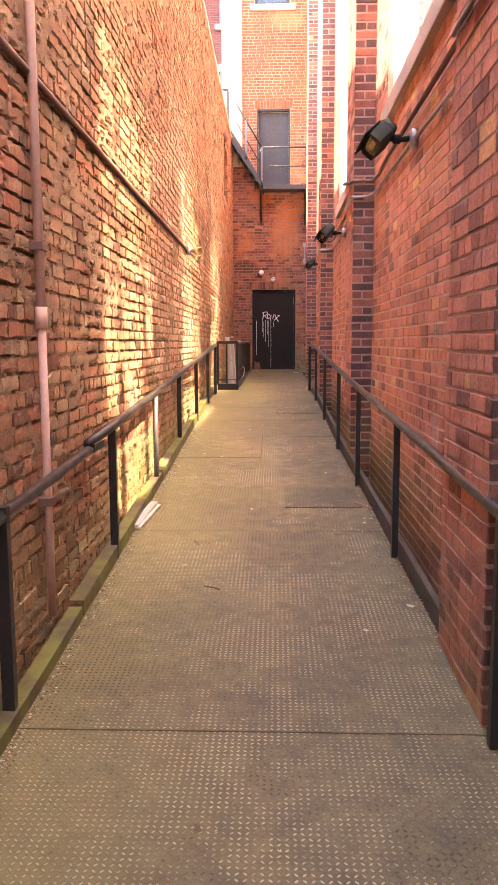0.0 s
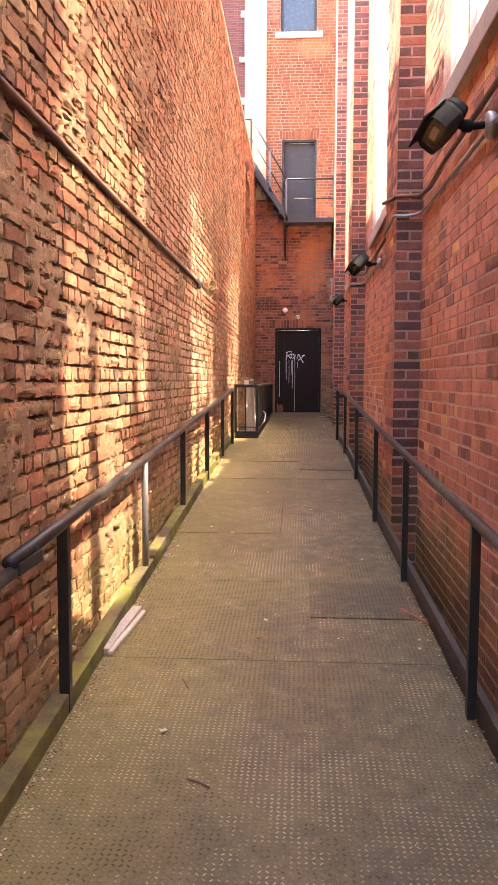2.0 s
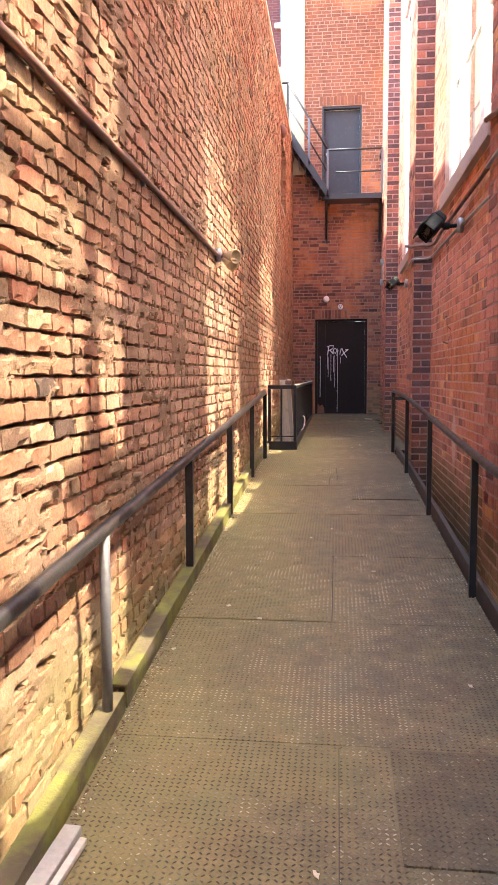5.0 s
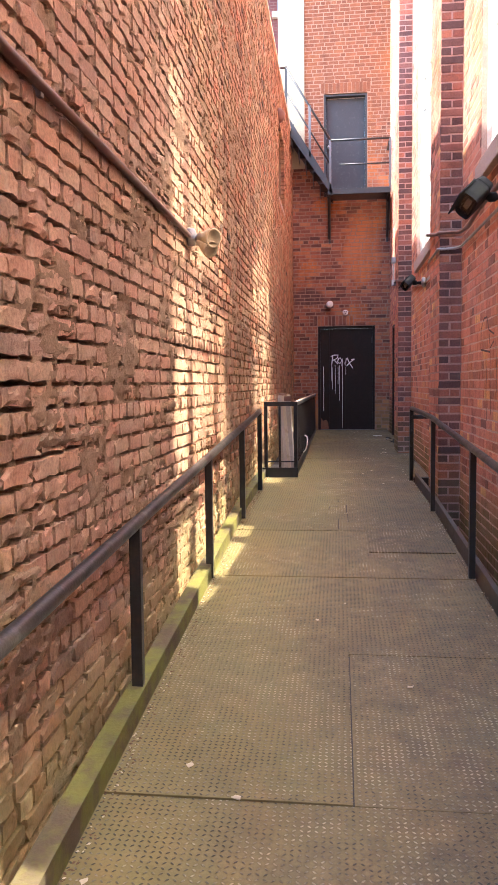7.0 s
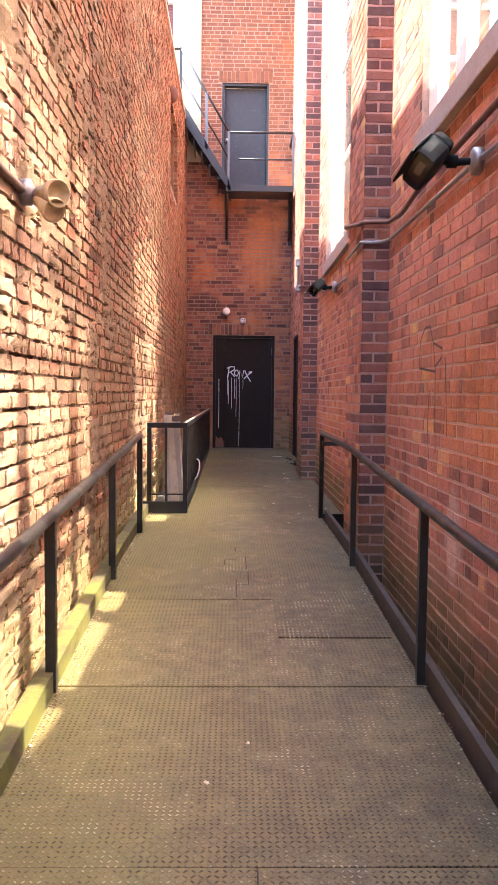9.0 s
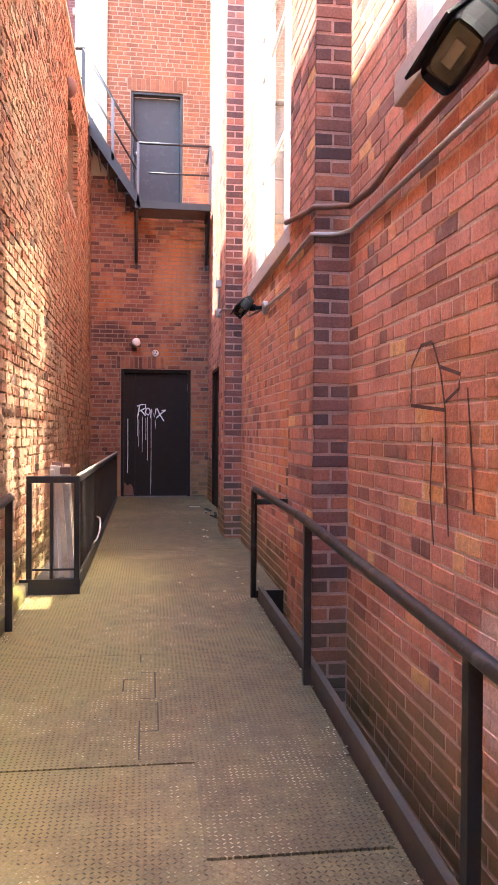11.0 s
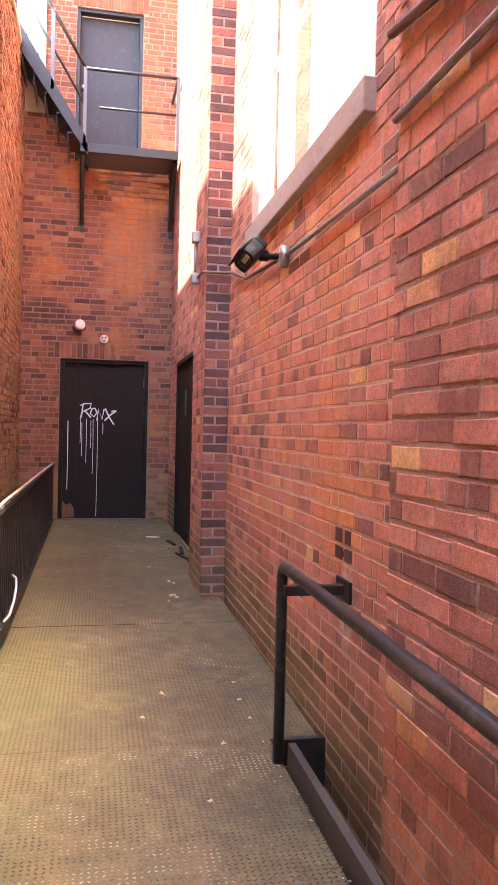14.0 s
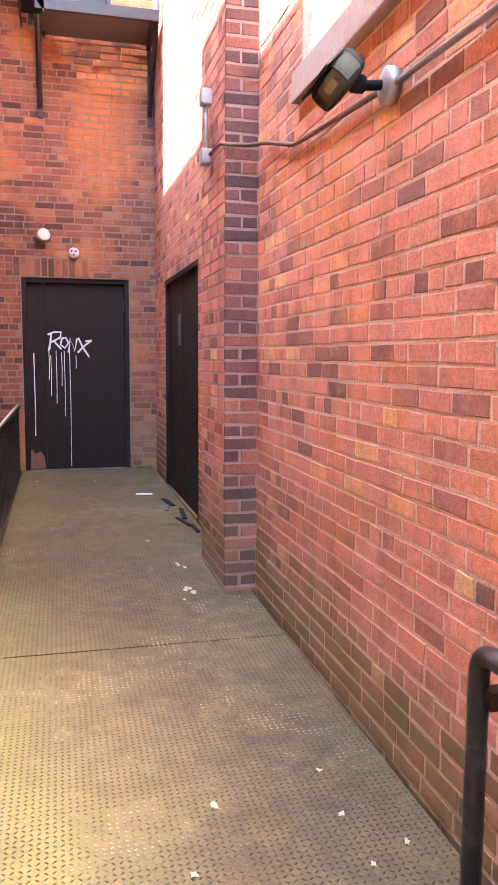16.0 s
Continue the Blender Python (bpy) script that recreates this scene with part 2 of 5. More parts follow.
CURTAIN = painted_material("pale_yellow_cloth", (0.50, 0.38, 0.15), 0.85, (0.5, 0.36, 0.12), 0.4)
DARK_ROOM = painted_material("unlit_interior", (0.05, 0.04, 0.035), 0.9)
GROUND = painted_material("dirty_concrete", (0.16, 0.13, 0.10), 0.9, (0.07, 0.055, 0.045), 0.6, 0.0, 0.2, 0.8)


def kerb_material():
    n = Nodes("algae_stained_steel")
    tone = n.mix(n.noise(8, 5, 0.7), (0.06, 0.046, 0.030), (0.145, 0.110, 0.068))
    tone = n.mix(n.step(n.noise(3.1, 5, 0.7), 0.38, 0.62), tone, (0.17, 0.165, 0.04))
    n.bump(n.noise(60, 4, 0.7), 0.5, 0.006)
    return n.finish(tone, 0.75, 0.0, 0.3)


KERB = kerb_material()
KERB_EAST = painted_material("dusty_brown_steel", (0.085, 0.066, 0.052), 0.7, (0.04, 0.03, 0.024), 0.5)


def plate_material(name, dusty):
    """Raised-tread steel plate: slim lozenges that lean alternately, bare with dark reflections or worn with bright
    glints in their colour, dust between.
    """
    n = Nodes(name)
    pitch = 0.0228
    x, y = n.axes()[0], n.axes()[1]
    px, py = n.math("DIVIDE", x, pitch), n.math("DIVIDE", y, pitch)
    cx, cy = n.math("FLOOR", px), n.math("FLOOR", py)
    fx = n.math("SUBTRACT", n.math("SUBTRACT", px, cx), 0.5)
    fy = n.math("SUBTRACT", n.math("SUBTRACT", py, cy), 0.5)
    odd = n.math("FLOORED_MODULO", n.math("ADD", cx, cy), 2.0)
    side = n.math("SUBTRACT", n.math("MULTIPLY", odd, 2.0), 1.0)
    fxs = n.math("MULTIPLY", fx, side)
    a = n.math("DIVIDE", n.math("ADD", fxs, fy), 0.56)
    b = n.math("DIVIDE", n.math("SUBTRACT", fxs, fy), 0.25)
    r = n.math("SQRT", n.math("ADD", n.math("MULTIPLY", a, a), n.math("MULTIPLY", b, b)))
    tread = n.step(r, 1.05, 0.55)
    pick = n.add("ShaderNodeObjectInfo").outputs["Random"]
    dirt = n.mix(0.6, n.noise(1.3, 6, 0.7), n.noise(9.0, 5, 0.75))
    dust = n.mix(n.step(dirt, 0.30, 0.70), (0.088 * dusty, 0.060 * dusty, 0.027 * dusty), (0.212 * dusty, 0.147 * dusty, 0.062 * dusty))
    dust = n.mix(0.35, dust, n.ramp(pick, [(0.0, 0.7), (1.0, 1.25)]), "MULTIPLY")
    dust = n.mix(0.6, dust, n.ramp(n.noise(90, 3, 0.7), [(0.3, 0.5), (0.7, 1.35)]), "MULTIPLY")
    green = n.math("MULTIPLY", n.step(n.math("ADD", n.math("MULTIPLY", x, -0.6), n.noise(0.8, 4)), 0.45, 1.0), 0.5)
    dust = n.mix(green, dust, (0.24, 0.195, 0.055))
    spot = n.mix(0.5, n.noise(1.5, 5, 0.65), n.noise(11, 4, 0.7))
    # worn treads and their painted glints, more of them near the start
    trodden_glint = n.step(n.math("SUBTRACT", spot, n.math("ADD", n.math("MULTIPLY", n.step(y, 2.5, 5.0), 0.06), n.math("MULTIPLY", n.step(y, 9.0, 12.5), 0.03))), 0.40, 0.57)
    wear = n.math("MULTIPLY", tread, trodden_glint)
    # bare steel, with the dark reflections of its steep sides put into the tone
    tone = n.mix(n.math("MULTIPLY", tread, 0.88), dust, (0.024, 0.018, 0.012))
    tone = n.mix(n.math("MULTIPLY", wear, 0.85), tone, (0.62, 0.50, 0.32))
    rough = n.math("SUBTRACT", n.math("ADD", 0.58, n.math("MULTIPLY", dirt, 0.2)), n.math("MULTIPLY", wear, 0.36))
    n.bump(n.math("ADD", tread, n.math("MULTIPLY", n.noise(140, 3, 0.7), 0.3)), 0.9, 0.005)
    return n.finish(tone, rough, n.math("MULTIPLY", wear, 0.7), 0.5)


PLATE = plate_material("tread_plate", 1.0)
PATCH_PLATE = plate_material("cleaner_tread_plate", 0.74)


def glass_material(name, tint, rough):
    n = Nodes(name)
    n.bsdf.inputs["Transmission Weight"].default_value = 1.0
    n.bsdf.inputs["IOR"].default_value = 1.45
    return n.finish(tint, rough, 0.0, 0.5)


GLASS = glass_material("window_glass", (0.95, 0.97, 0.97), 0.0)
LENS = glass_material("lamp_lens", (0.85, 0.8, 0.7), 0.15)
DARK_GLASS = painted_material("dark_glass", (0.045, 0.055, 0.075), 0.25, (0.05, 0.06, 0.08), 0.0, 0.0, 0.5, 0.0)


def far_brick_material():
    n = Nodes("distant_brick")
    m = n.add("ShaderNodeMapping")
    n.put(m.inputs[0], n.where)
    m.inputs["Rotation"].default_value = (math.radians(-90), 0, 0)
    t = n.add("ShaderNodeTexBrick")
    n.put(t.inputs["Vector"], m.outputs[0])
    for key, v in (("Color1", (0.13, 0.038, 0.034, 1)), ("Color2", (0.17, 0.048, 0.040, 1)), ("Mortar", (0.17, 0.09, 0.075, 1)), ("Scale", 1.0), ("Mortar Size", 0.008), ("Brick Width", 0.22), ("Row Height", 0.075)):
        t.inputs[key].default_value = v
    tone = n.mix(0.4, t.outputs["Color"], n.ramp(n.noise(1.5, 4), [(0.3, 0.7), (0.7, 1.2)]), "MULTIPLY")
    n.bump(n.math("SUBTRACT", 1.0, t.outputs["Fac"]), 0.6, 0.008)
    return n.finish(tone, 0.9, 0.0, 0.2)


FAR_BRICK = far_brick_material()


# ---- mesh helpers ----
def link_mesh(name, verts, faces, material, parent=None, label="", smooth=False):
    me = bpy.data.meshes.new(name)
    me.from_pydata([tuple(v) for v in verts], [], faces)
    me.materials.append(material)
    if smooth:
        me.polygons.foreach_set("use_smooth", [True] * len(me.polygons))
    me.update()
    ob = new(name, me)
    if parent:
        ob.parent = parent
    if label:
        tagged(ob, label)
    return ob


def part(name, bm, material, parent=None, label="", smooth=False):
    """Links a bmesh as one mesh object, under a thing or a part."""
    me = bpy.data.meshes.new(name)
    bmesh.ops.recalc_face_normals(bm, faces=bm.faces)
    if smooth:
        for f in bm.faces:
            f.smooth = True
    bm.to_mesh(me)
    bm.free()
    me.materials.append(material)
    ob = new(name, me)
    if parent:
        ob.parent = parent
    if label:
        tagged(ob, label)
    return ob


def thing(name, label, category, group="", kind=""):
    return tagged(new(name), label, category, group, kind)


def box(bm, lo, hi, bevel=0.0, turn=None):
    """A box from lo to hi, its edges eased."""
    r = bmesh.ops.create_cube(bm, size=1.0)
    size, mid = Vector(hi) - Vector(lo), (Vector(hi) + Vector(lo)) / 2
    for v in r["verts"]:
        v.co = Vector((v.co.x * size.x, v.co.y * size.y, v.co.z * size.z))
    if bevel:
        made = bmesh.ops.bevel(bm, geom=list({e for v in r["verts"] for e in v.link_edges}), offset=bevel, segments=2, affect="EDGES", profile=0.6)
        verts = list({v for f in made["faces"] for v in f.verts})
        near = {v for v in verts}
        for v in verts:
            for f in v.link_faces:
                near.update(f.verts)
        verts = list(near)
    else:
        verts = r["verts"]
    for v in verts:
        v.co = (turn @ v.co if turn else v.co) + mid
    return bm


def boxes(*spans, bevel=0.004):
    bm = bmesh.new()
    for lo, hi in spans:
        box(bm, lo, hi, bevel)
    return bm


def tube(bm, points, radius, sides=12, cap=True):
    """A round bar along points, with mitred corners."""
    pts = [Vector(p) for p in points]
    rings = []
    ref = Vector((0, 0, 1)) if abs((pts[1] - pts[0]).normalized().z) < 0.9 else Vector((0, 1, 0))
    for i, p in enumerate(pts):
        way = ((pts[min(i + 1, len(pts) - 1)] - p).normalized() + (p - pts[max(i - 1, 0)]).normalized())
        way = way.normalized() if way.length > 1e-6 else Vector((0, 0, 1))
        s = way.cross(ref)
        if s.length < 0.05:
            s = way.cross(Vector((1, 0, 0)))
        s.normalize()
        u = s.cross(way).normalized()
        ref = u
        rings.append([bm.verts.new(p + radius * (math.cos(2 * math.pi * k / sides) * s + math.sin(2 * math.pi * k / sides) * u)) for k in range(sides)])
    for a, b in zip(rings, rings[1:]):
        for k in range(sides):
            bm.faces.new((a[k], a[(k + 1) % sides], b[(k + 1) % sides], b[k]))
    if cap:
        bm.faces.new(rings[0][::-1])
        bm.faces.new(rings[-1])
    return bm


def pipe(points, radius, sides=12):
    return tube(bmesh.new(), points, radius, sides)


def bend(a, b, c, r, steps=5):
    """Points of a rounded corner at b between a and c."""
    a, b, c = Vector(a), Vector(b), Vector(c)
    p, q = b + (a - b).normalized() * r, b + (c - b).normalized() * r
    return [(1 - k) ** 2 * p + 2 * k * (1 - k) * b + k * k * q for k in (i / steps for i in range(steps + 1))]


def lathe(profile, sides=20, m=None):
    """A turned body: (radius, height) along its axis z, then set by m."""
    bm = bmesh.new()
    rings = [[bm.verts.new((r * math.cos(2 * math.pi * k / sides), r * math.sin(2 * math.pi * k / sides), h)) for k in range(sides)] for r, h in profile]
    for a, b in zip(rings, rings[1:]):
        for k in range(sides):
            bm.faces.new((a[k], a[(k + 1) % sides], b[(k + 1) % sides], b[k]))
    bm.faces.new(rings[0][::-1])
    bm.faces.new(rings[-1])
    if m:
        bm.transform(m)
    return bm


# ---- walls ----
def wall_body(name, place, u0, u1, z0, z1, holes, depth, material, label):
    """A wall with thickness and with openings that go through it."""
    us = sorted({u0, u1, *(h[0] for h in holes), *(h[1] for h in holes)})
    zs = sorted({z0, z1, *(h[2] for h in holes), *(h[3] for h in holes)})
    us, zs = [u for u in us if u0 <= u <= u1], [z for z in zs if z0 <= z <= z1]

    def solid(i, k):
        if not (0 <= i < len(us) - 1 and 0 <= k < len(zs) - 1):
            return False
        u, z = (us[i] + us[i + 1]) / 2, (zs[k] + zs[k + 1]) / 2
        return not any(h[0] < u < h[1] and h[2] < z < h[3] for h in holes)

    verts, faces, seen = [], [], {}

    def vert(i, k, d):
        key = (i, k, d)
        if key not in seen:
            seen[key] = len(verts)
            verts.append(place(us[i], zs[k], d))
        return seen[key]

    for i in range(len(us) - 1):
        for k in range(len(zs) - 1):
            if not solid(i, k):
                continue
            for d in (0.0, -depth):
                faces.append((vert(i, k, d), vert(i + 1, k, d), vert(i + 1, k + 1, d), vert(i, k + 1, d)))
            for di, dk, a, b in ((-1, 0, (i, k), (i, k + 1)), (1, 0, (i + 1, k), (i + 1, k + 1)), (0, -1, (i, k), (i + 1, k)), (0, 1, (i, k + 1), (i + 1, k + 1))):
                if not solid(i + di, k + dk):
                    faces.append((vert(*a, 0.0), vert(*b, 0.0), vert(*b, -depth), vert(*a, -depth)))
    return tagged(link_mesh(name, verts, faces, material), label, "wall", kind="structure")


def lay(u0, u1, z0, z1, holes, rng, joint=0.011, headers=6, course=COURSE, brick=BRICK):
    """The bricks of a wall in common bond, as spans (u, u, z, z), cut at openings."""
    spans, row, z = [], 0, z0
    while z < z1 - 0.02:
        step = brick / 2 if (row % headers == headers - 1) else brick
        u = u0 - (rng.random() * 0.04 + (row % 2) * step / 2)
        top = min(z + course, z1)
        cuts = sorted((h[0], h[1]) for h in holes if h[2] < (z + top) / 2 < h[3])
        while u < u1:
            w = step
            if step == brick and rng.random() < 0.10:
                w = step / 2
            runs = [(max(u, u0), min(u + w, u1))]
            for a, b in cuts:
                runs = [r for p, q in runs for r in ((p, min(q, a)), (max(p, b), q)) if r[1] - r[0] > 0]
            for p, q in runs:
                if q - p > joint + 0.02:
                    spans.append((p + joint / 2, q - joint / 2, z + joint / 2, top - joint / 2))
            u += w
        z += course
        row += 1
    return spans


def brick_form(rng, rough, proud):
    """One brick of unit width and height: (corner offsets, faces). Rough ones have a broken face."""
    nu, nz = (5, 3) if rough else (1, 1)
    back = -0.048 if rough else -0.017
    verts, faces = [], []
    grid = {}
    for i in range(nu + 1):
        for k in range(nz + 1):
            edge = i in (0, nu) or k in (0, nz)
            du = (rng.random() - 0.5) * (0.035 if rough else 0.03)
            dz = (rng.random() - 0.5) * ((0.17 if edge else 0.05) if rough else 0.11)
            d = proud * (1 + (rng.random() - 0.5) * (0.26 if rough else 0.25))
            if rough and edge and rng.random() < 0.20:
                d -= proud * rng.uniform(0.5, 1.6)
            grid[i, k] = len(verts)
            verts.append((i / nu + du, k / nz + dz, d))
    for i in range(nu):
        for k in range(nz):
            faces.append((grid[i, k], grid[i + 1, k], grid[i + 1, k + 1], grid[i, k + 1]))
    rim = [(i, 0) for i in range(nu)] + [(nu, k) for k in range(nz)] + [(i, nz) for i in range(nu, 0, -1)] + [(0, k) for k in range(nz, 0, -1)]
    base = len(verts)
    for i, k in rim:
        u, z, _ = verts[grid[i, k]]
        verts.append((u + (0.5 - u) * -0.01, z, back))
    for j in range(len(rim)):
        j2 = (j + 1) % len(rim)
        faces.append((grid[rim[j]], grid[rim[j2]], base + j2, base + j))
    if not rough:
        # eased arrises: a smaller face a little proud of the rim
        inner = len(verts)
        for i, k in rim:
            u, z, d = verts[grid[i, k]]
            verts.append((u + (0.5 - u) * 0.035, z + (0.5 - z) * 0.09, d + 0.002))
        faces[0] = tuple(inner + j for j in range(4))
        for j in range(4):
            j2 = (j + 1) % 4
            faces.append((grid[rim[j]], grid[rim[j2]], inner + j2, inner + j))
    return verts, faces


LATE_BRICKS = []


def brickwork(wall, place, spans, key, rough, proud, seed, near=None, limit=300, uneven=0.0, lost=0.0):
    """Lays the bricks on a wall. Those within near become pieces of their own, the rest one joined part."""
    rng = random.Random(seed)
    forms = [brick_form(rng, rough, proud) for _ in range(14)]
    verts, faces, pieces = [], [], []
    for u0, u1, z0, z1 in spans:
        sunk = -rng.random() * uneven
        if rng.random() < lost:
            sunk -= proud * 0.85
        f = rng.randrange(len(forms))
        if near and len(pieces) < limit and near[0] < u0 and u1 < near[1] and near[2] < z0 and z1 < near[3]:
            pieces.append((u0, u1, z0, z1, sunk, f))
            continue
        base = len(verts)
        for a, b, d in forms[f][0]:
            verts.append(place(u0 + a * (u1 - u0), z0 + b * (z1 - z0), d + sunk))
        faces.extend(tuple(base + k for k in q) for q in forms[f][1])
    rest = link_mesh("brickwork", verts, faces, BRICKS[key, "island"], wall)
    tagged(rest, kind="stuff")
    LATE_BRICKS.append((wall, place, key, forms, pieces))


def lay_pieces():
    """The bricks of their own, last of all; alike pieces share their mesh."""
    shared = {}
    for n, (wall, place, key, forms, pieces) in enumerate(LATE_BRICKS):
        for u0, u1, z0, z1, sunk, f in pieces:
            w, h = round(u1 - u0, 2), round(z1 - z0, 3)
            if (n, f, w, h) not in shared:
                o = Vector(place(0, 0, 0))
                me = bpy.data.meshes.new("brick")
                me.from_pydata([tuple(Vector(place(a * w, b * h, d)) - o) for a, b, d in forms[f][0]], [], forms[f][1])
                me.materials.append(BRICKS[key, "piece"])
                shared[n, f, w, h] = me
            ob = new("brick", shared[n, f, w, h])
            ob.location = place(u0, z0, sunk)
            ob.parent = wall


rng = random.Random(7)


def on_left_face(u, z, d):
    return (left_x(u) + 0.018 + d, u, z)


LEFT_SLOT = (17.45, 18.75, 4.75, 5.9)
wall_left = wall_body("wall_west", lambda u, z, d: on_left(u, z, d - 0.036), -6, BACK + 0.3, -0.8, LEFT_TOP, [LEFT_SLOT], 0.45, MORTAR_LEFT, "tall eroded brown and orange brick wall with crumbling joints")
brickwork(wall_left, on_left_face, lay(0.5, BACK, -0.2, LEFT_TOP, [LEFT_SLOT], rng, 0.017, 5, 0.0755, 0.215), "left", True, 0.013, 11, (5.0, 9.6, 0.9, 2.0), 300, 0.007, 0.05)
# lime mortar, smeared and lumpy, that partly hides the bricks
def crumbled(u, z):
    p = Vector((u * 6.0, z * 8.0, 0.0))
    row = round((z + 0.2) / 0.0755)
    off = z + 0.2 - row * 0.0755 + 0.010 * noise.noise(Vector((u * 7.0, row * 3.1, 4.0)))
    rag = noise.noise(p * 1.3) + 0.7 * noise.noise(p * 3.4) + 0.4 * noise.noise(p * 7.3)
    smear = min(max(0.0, noise.noise(p * 0.3 + Vector((7.0, 3.0, 1.0))) - 0.04) * 0.06, 0.013)
    level = 0.001 + 0.0065 * rag + smear
    # pockets where the joint has fallen out, and a few spalled hollows beside them
    gone = noise.noise(Vector((u * 11.0, row * 5.7, 2.0))) + 0.45 * noise.noise(Vector((u * 31.0, z * 40.0, 6.0)))
    gone += 0.5 * noise.noise(Vector((u * 0.9, z * 1.1, 12.0)))
    pocket = math.exp(-(off / 0.0125) ** 2) * min(max((gone + 0.03) * 6.0, 0.0), 1.0)
    hollow = min(max((noise.noise(Vector((u * 9.0 + z * 5.0, z * 30.0, 9.0))) + 0.3 * noise.noise(Vector((u * 37.0, z * 31.0, 3.0))) - 0.42) * 7.0, 0.0), 1.0)
    return max(-0.046, level - 0.055 * pocket - 0.032 * hollow)


for z0, z1, y0, y1, du, dz in ((-0.1, 2.6, 1.0, 14.5, 0.02, 0.0115), (2.6, LEFT_TOP, 1.0, 14.5, 0.035, 0.0175), (-0.1, 4.74, 14.5, BACK, 0.045, 0.0185)):
    nu, nz = int((y1 - y0) / du), int((z1 - z0) / dz)
    vv = [on_left_face(y0 + (y1 - y0) * i / nu, z0 + (z1 - z0) * k / nz, crumbled(y0 + (y1 - y0) * i / nu, z0 + (z1 - z0) * k / nz)) for i in range(nu + 1) for k in range(nz + 1)]
    ff = [(i * (nz + 1) + k, (i + 1) * (nz + 1) + k, (i + 1) * (nz + 1) + k + 1, i * (nz + 1) + k + 1) for i in range(nu) for k in range(nz)]
    tagged(link_mesh("mortar", vv, ff, MORTAR_LEFT, wall_left), kind="stuff")


DOOR_2 = (18.55, 20.45, 0.70, 2.88)
right_holes = [(c - WIN_HALF, c + WIN_HALF, WIN_BOTTOM, WIN_TOP) for c in WINDOWS] + [DOOR_2]
wall_right = wall_body("wall_east", on_right, -6, BACK + 0.3, -0.8, RIGHT_TOP, right_holes, 0.4, MORTAR_RIGHT, "red brick wall with tall windows between brick piers")
spans = []
edges = [2.0] + [e for p in PILASTERS[1:] for e in (p, p + PILASTER_LENGTH)] + [BACK]
for a, b in zip(edges[0::2], edges[1::2]):
    spans += lay(a, b, -0.3, RIGHT_TOP, right_holes, rng, 0.012)
brickwork(wall_right, on_right, spans, "right", False, 0.003, 12, (12.9, 16.4, 0.9, 2.7), 300, 0.004, 0.0)

DOOR_1 = (-0.64, 0.545, 0.76, 2.96)
DOOR_3 = (-0.50, 0.385, 5.60, 7.68)
WIN_UP = (-0.545, 0.36, 10.29, 12.0)
back_holes = [DOOR_1, DOOR_3, WIN_UP]
wall_back = wall_body("wall_north", on_back, -1.35, 1.4, -0.8, BACK_TOP, back_holes, 0.4, MORTAR_BACK, "sooty red and orange brick end wall with pale joints")
SOLDIERS = [(-0.72, 0.10, 2.97, 3.17), (-0.56, 0.45, 7.69, 7.89)]
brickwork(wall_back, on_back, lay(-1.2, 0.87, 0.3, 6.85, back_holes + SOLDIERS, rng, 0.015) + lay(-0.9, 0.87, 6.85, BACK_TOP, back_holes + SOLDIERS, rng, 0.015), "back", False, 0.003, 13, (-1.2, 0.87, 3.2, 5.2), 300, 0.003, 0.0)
soldier_spans = []
for a, b, z0, z1 in SOLDIERS:
    k = int((b - a) / 0.074)
    soldier_spans += [(a + i * (b - a) / k + 0.006, a + (i + 1) * (b - a) / k - 0.006, z0 + 0.004, z1 - 0.004) for i in range(k)]
brickwork(wall_back, on_back, soldier_spans, "back", False, 0.005, 14, (-2, 2, 0, 20), 60, 0.002, 0.0)

for y0 in PILASTERS:
    y1, yw = y0 + PILASTER_LENGTH, y0
    bm = bmesh.new()
    corners = [(right_x(y0) - PILASTER_DEPTH, y0), (right_x(y1) - PILASTER_DEPTH, y1), (right_x(y1) + 0.02, y1), (right_x(y0) + 0.02, y0)]
    low, high = [bm.verts.new((x, y, -0.8)) for x, y in corners], [bm.verts.new((x, y, RIGHT_TOP)) for x, y in corners]
    for k in range(4):
        bm.faces.new((low[k], low[(k + 1) % 4], high[(k + 1) % 4], high[k]))
    bm.faces.new(high)
    pier = tagged(part("wall_pier", bm, MORTAR_PIER), "brick pier with dark quoins projecting from the red wall", "pier", "piers of the east wall", "structure")
    if y0 < 2:
        continue

    def on_face(u, z, d, y0=y0):
        return (right_x(y0) - PILASTER_DEPTH - 0.008 + u, y0 - d, z)

    def on_side(u, z, d, y0=y0):
        return (right_x(u) - PILASTER_DEPTH - d, u, z)

    face, row, z = [], 0, -0.3
    while z < RIGHT_TOP - 0.08:
        if row % 2:
            face.append((0.006, PILASTER_DEPTH + 0.002, z + 0.008, z + COURSE - 0.008))
        else:
            m = 0.09 + 0.012 * rng.random()
            face += [(0.006, m - 0.008, z + 0.008, z + COURSE - 0.008), (m + 0.008, PILASTER_DEPTH + 0.002, z + 0.008, z + COURSE - 0.008)]
        row, z = row + 1, z + COURSE
    brickwork(pier, on_face, face, "quoin", False, 0.0035, int(y0 * 10), (-1, 1, 0.6, 4.4) if y0 > 7 else (-1, 1, 0.0, 2.9), 120, 0.003)
    brickwork(pier, on_side, lay(y0 + 0.004, y1, -0.3, RIGHT_TOP, [], rng, 0.014), "right", False, 0.003, int(y0 * 10) + 1, (y0, y1, 0.6, 4.4) if y0 > 7 else (y0, y1, 0.1, 2.6), 260, 0.003)

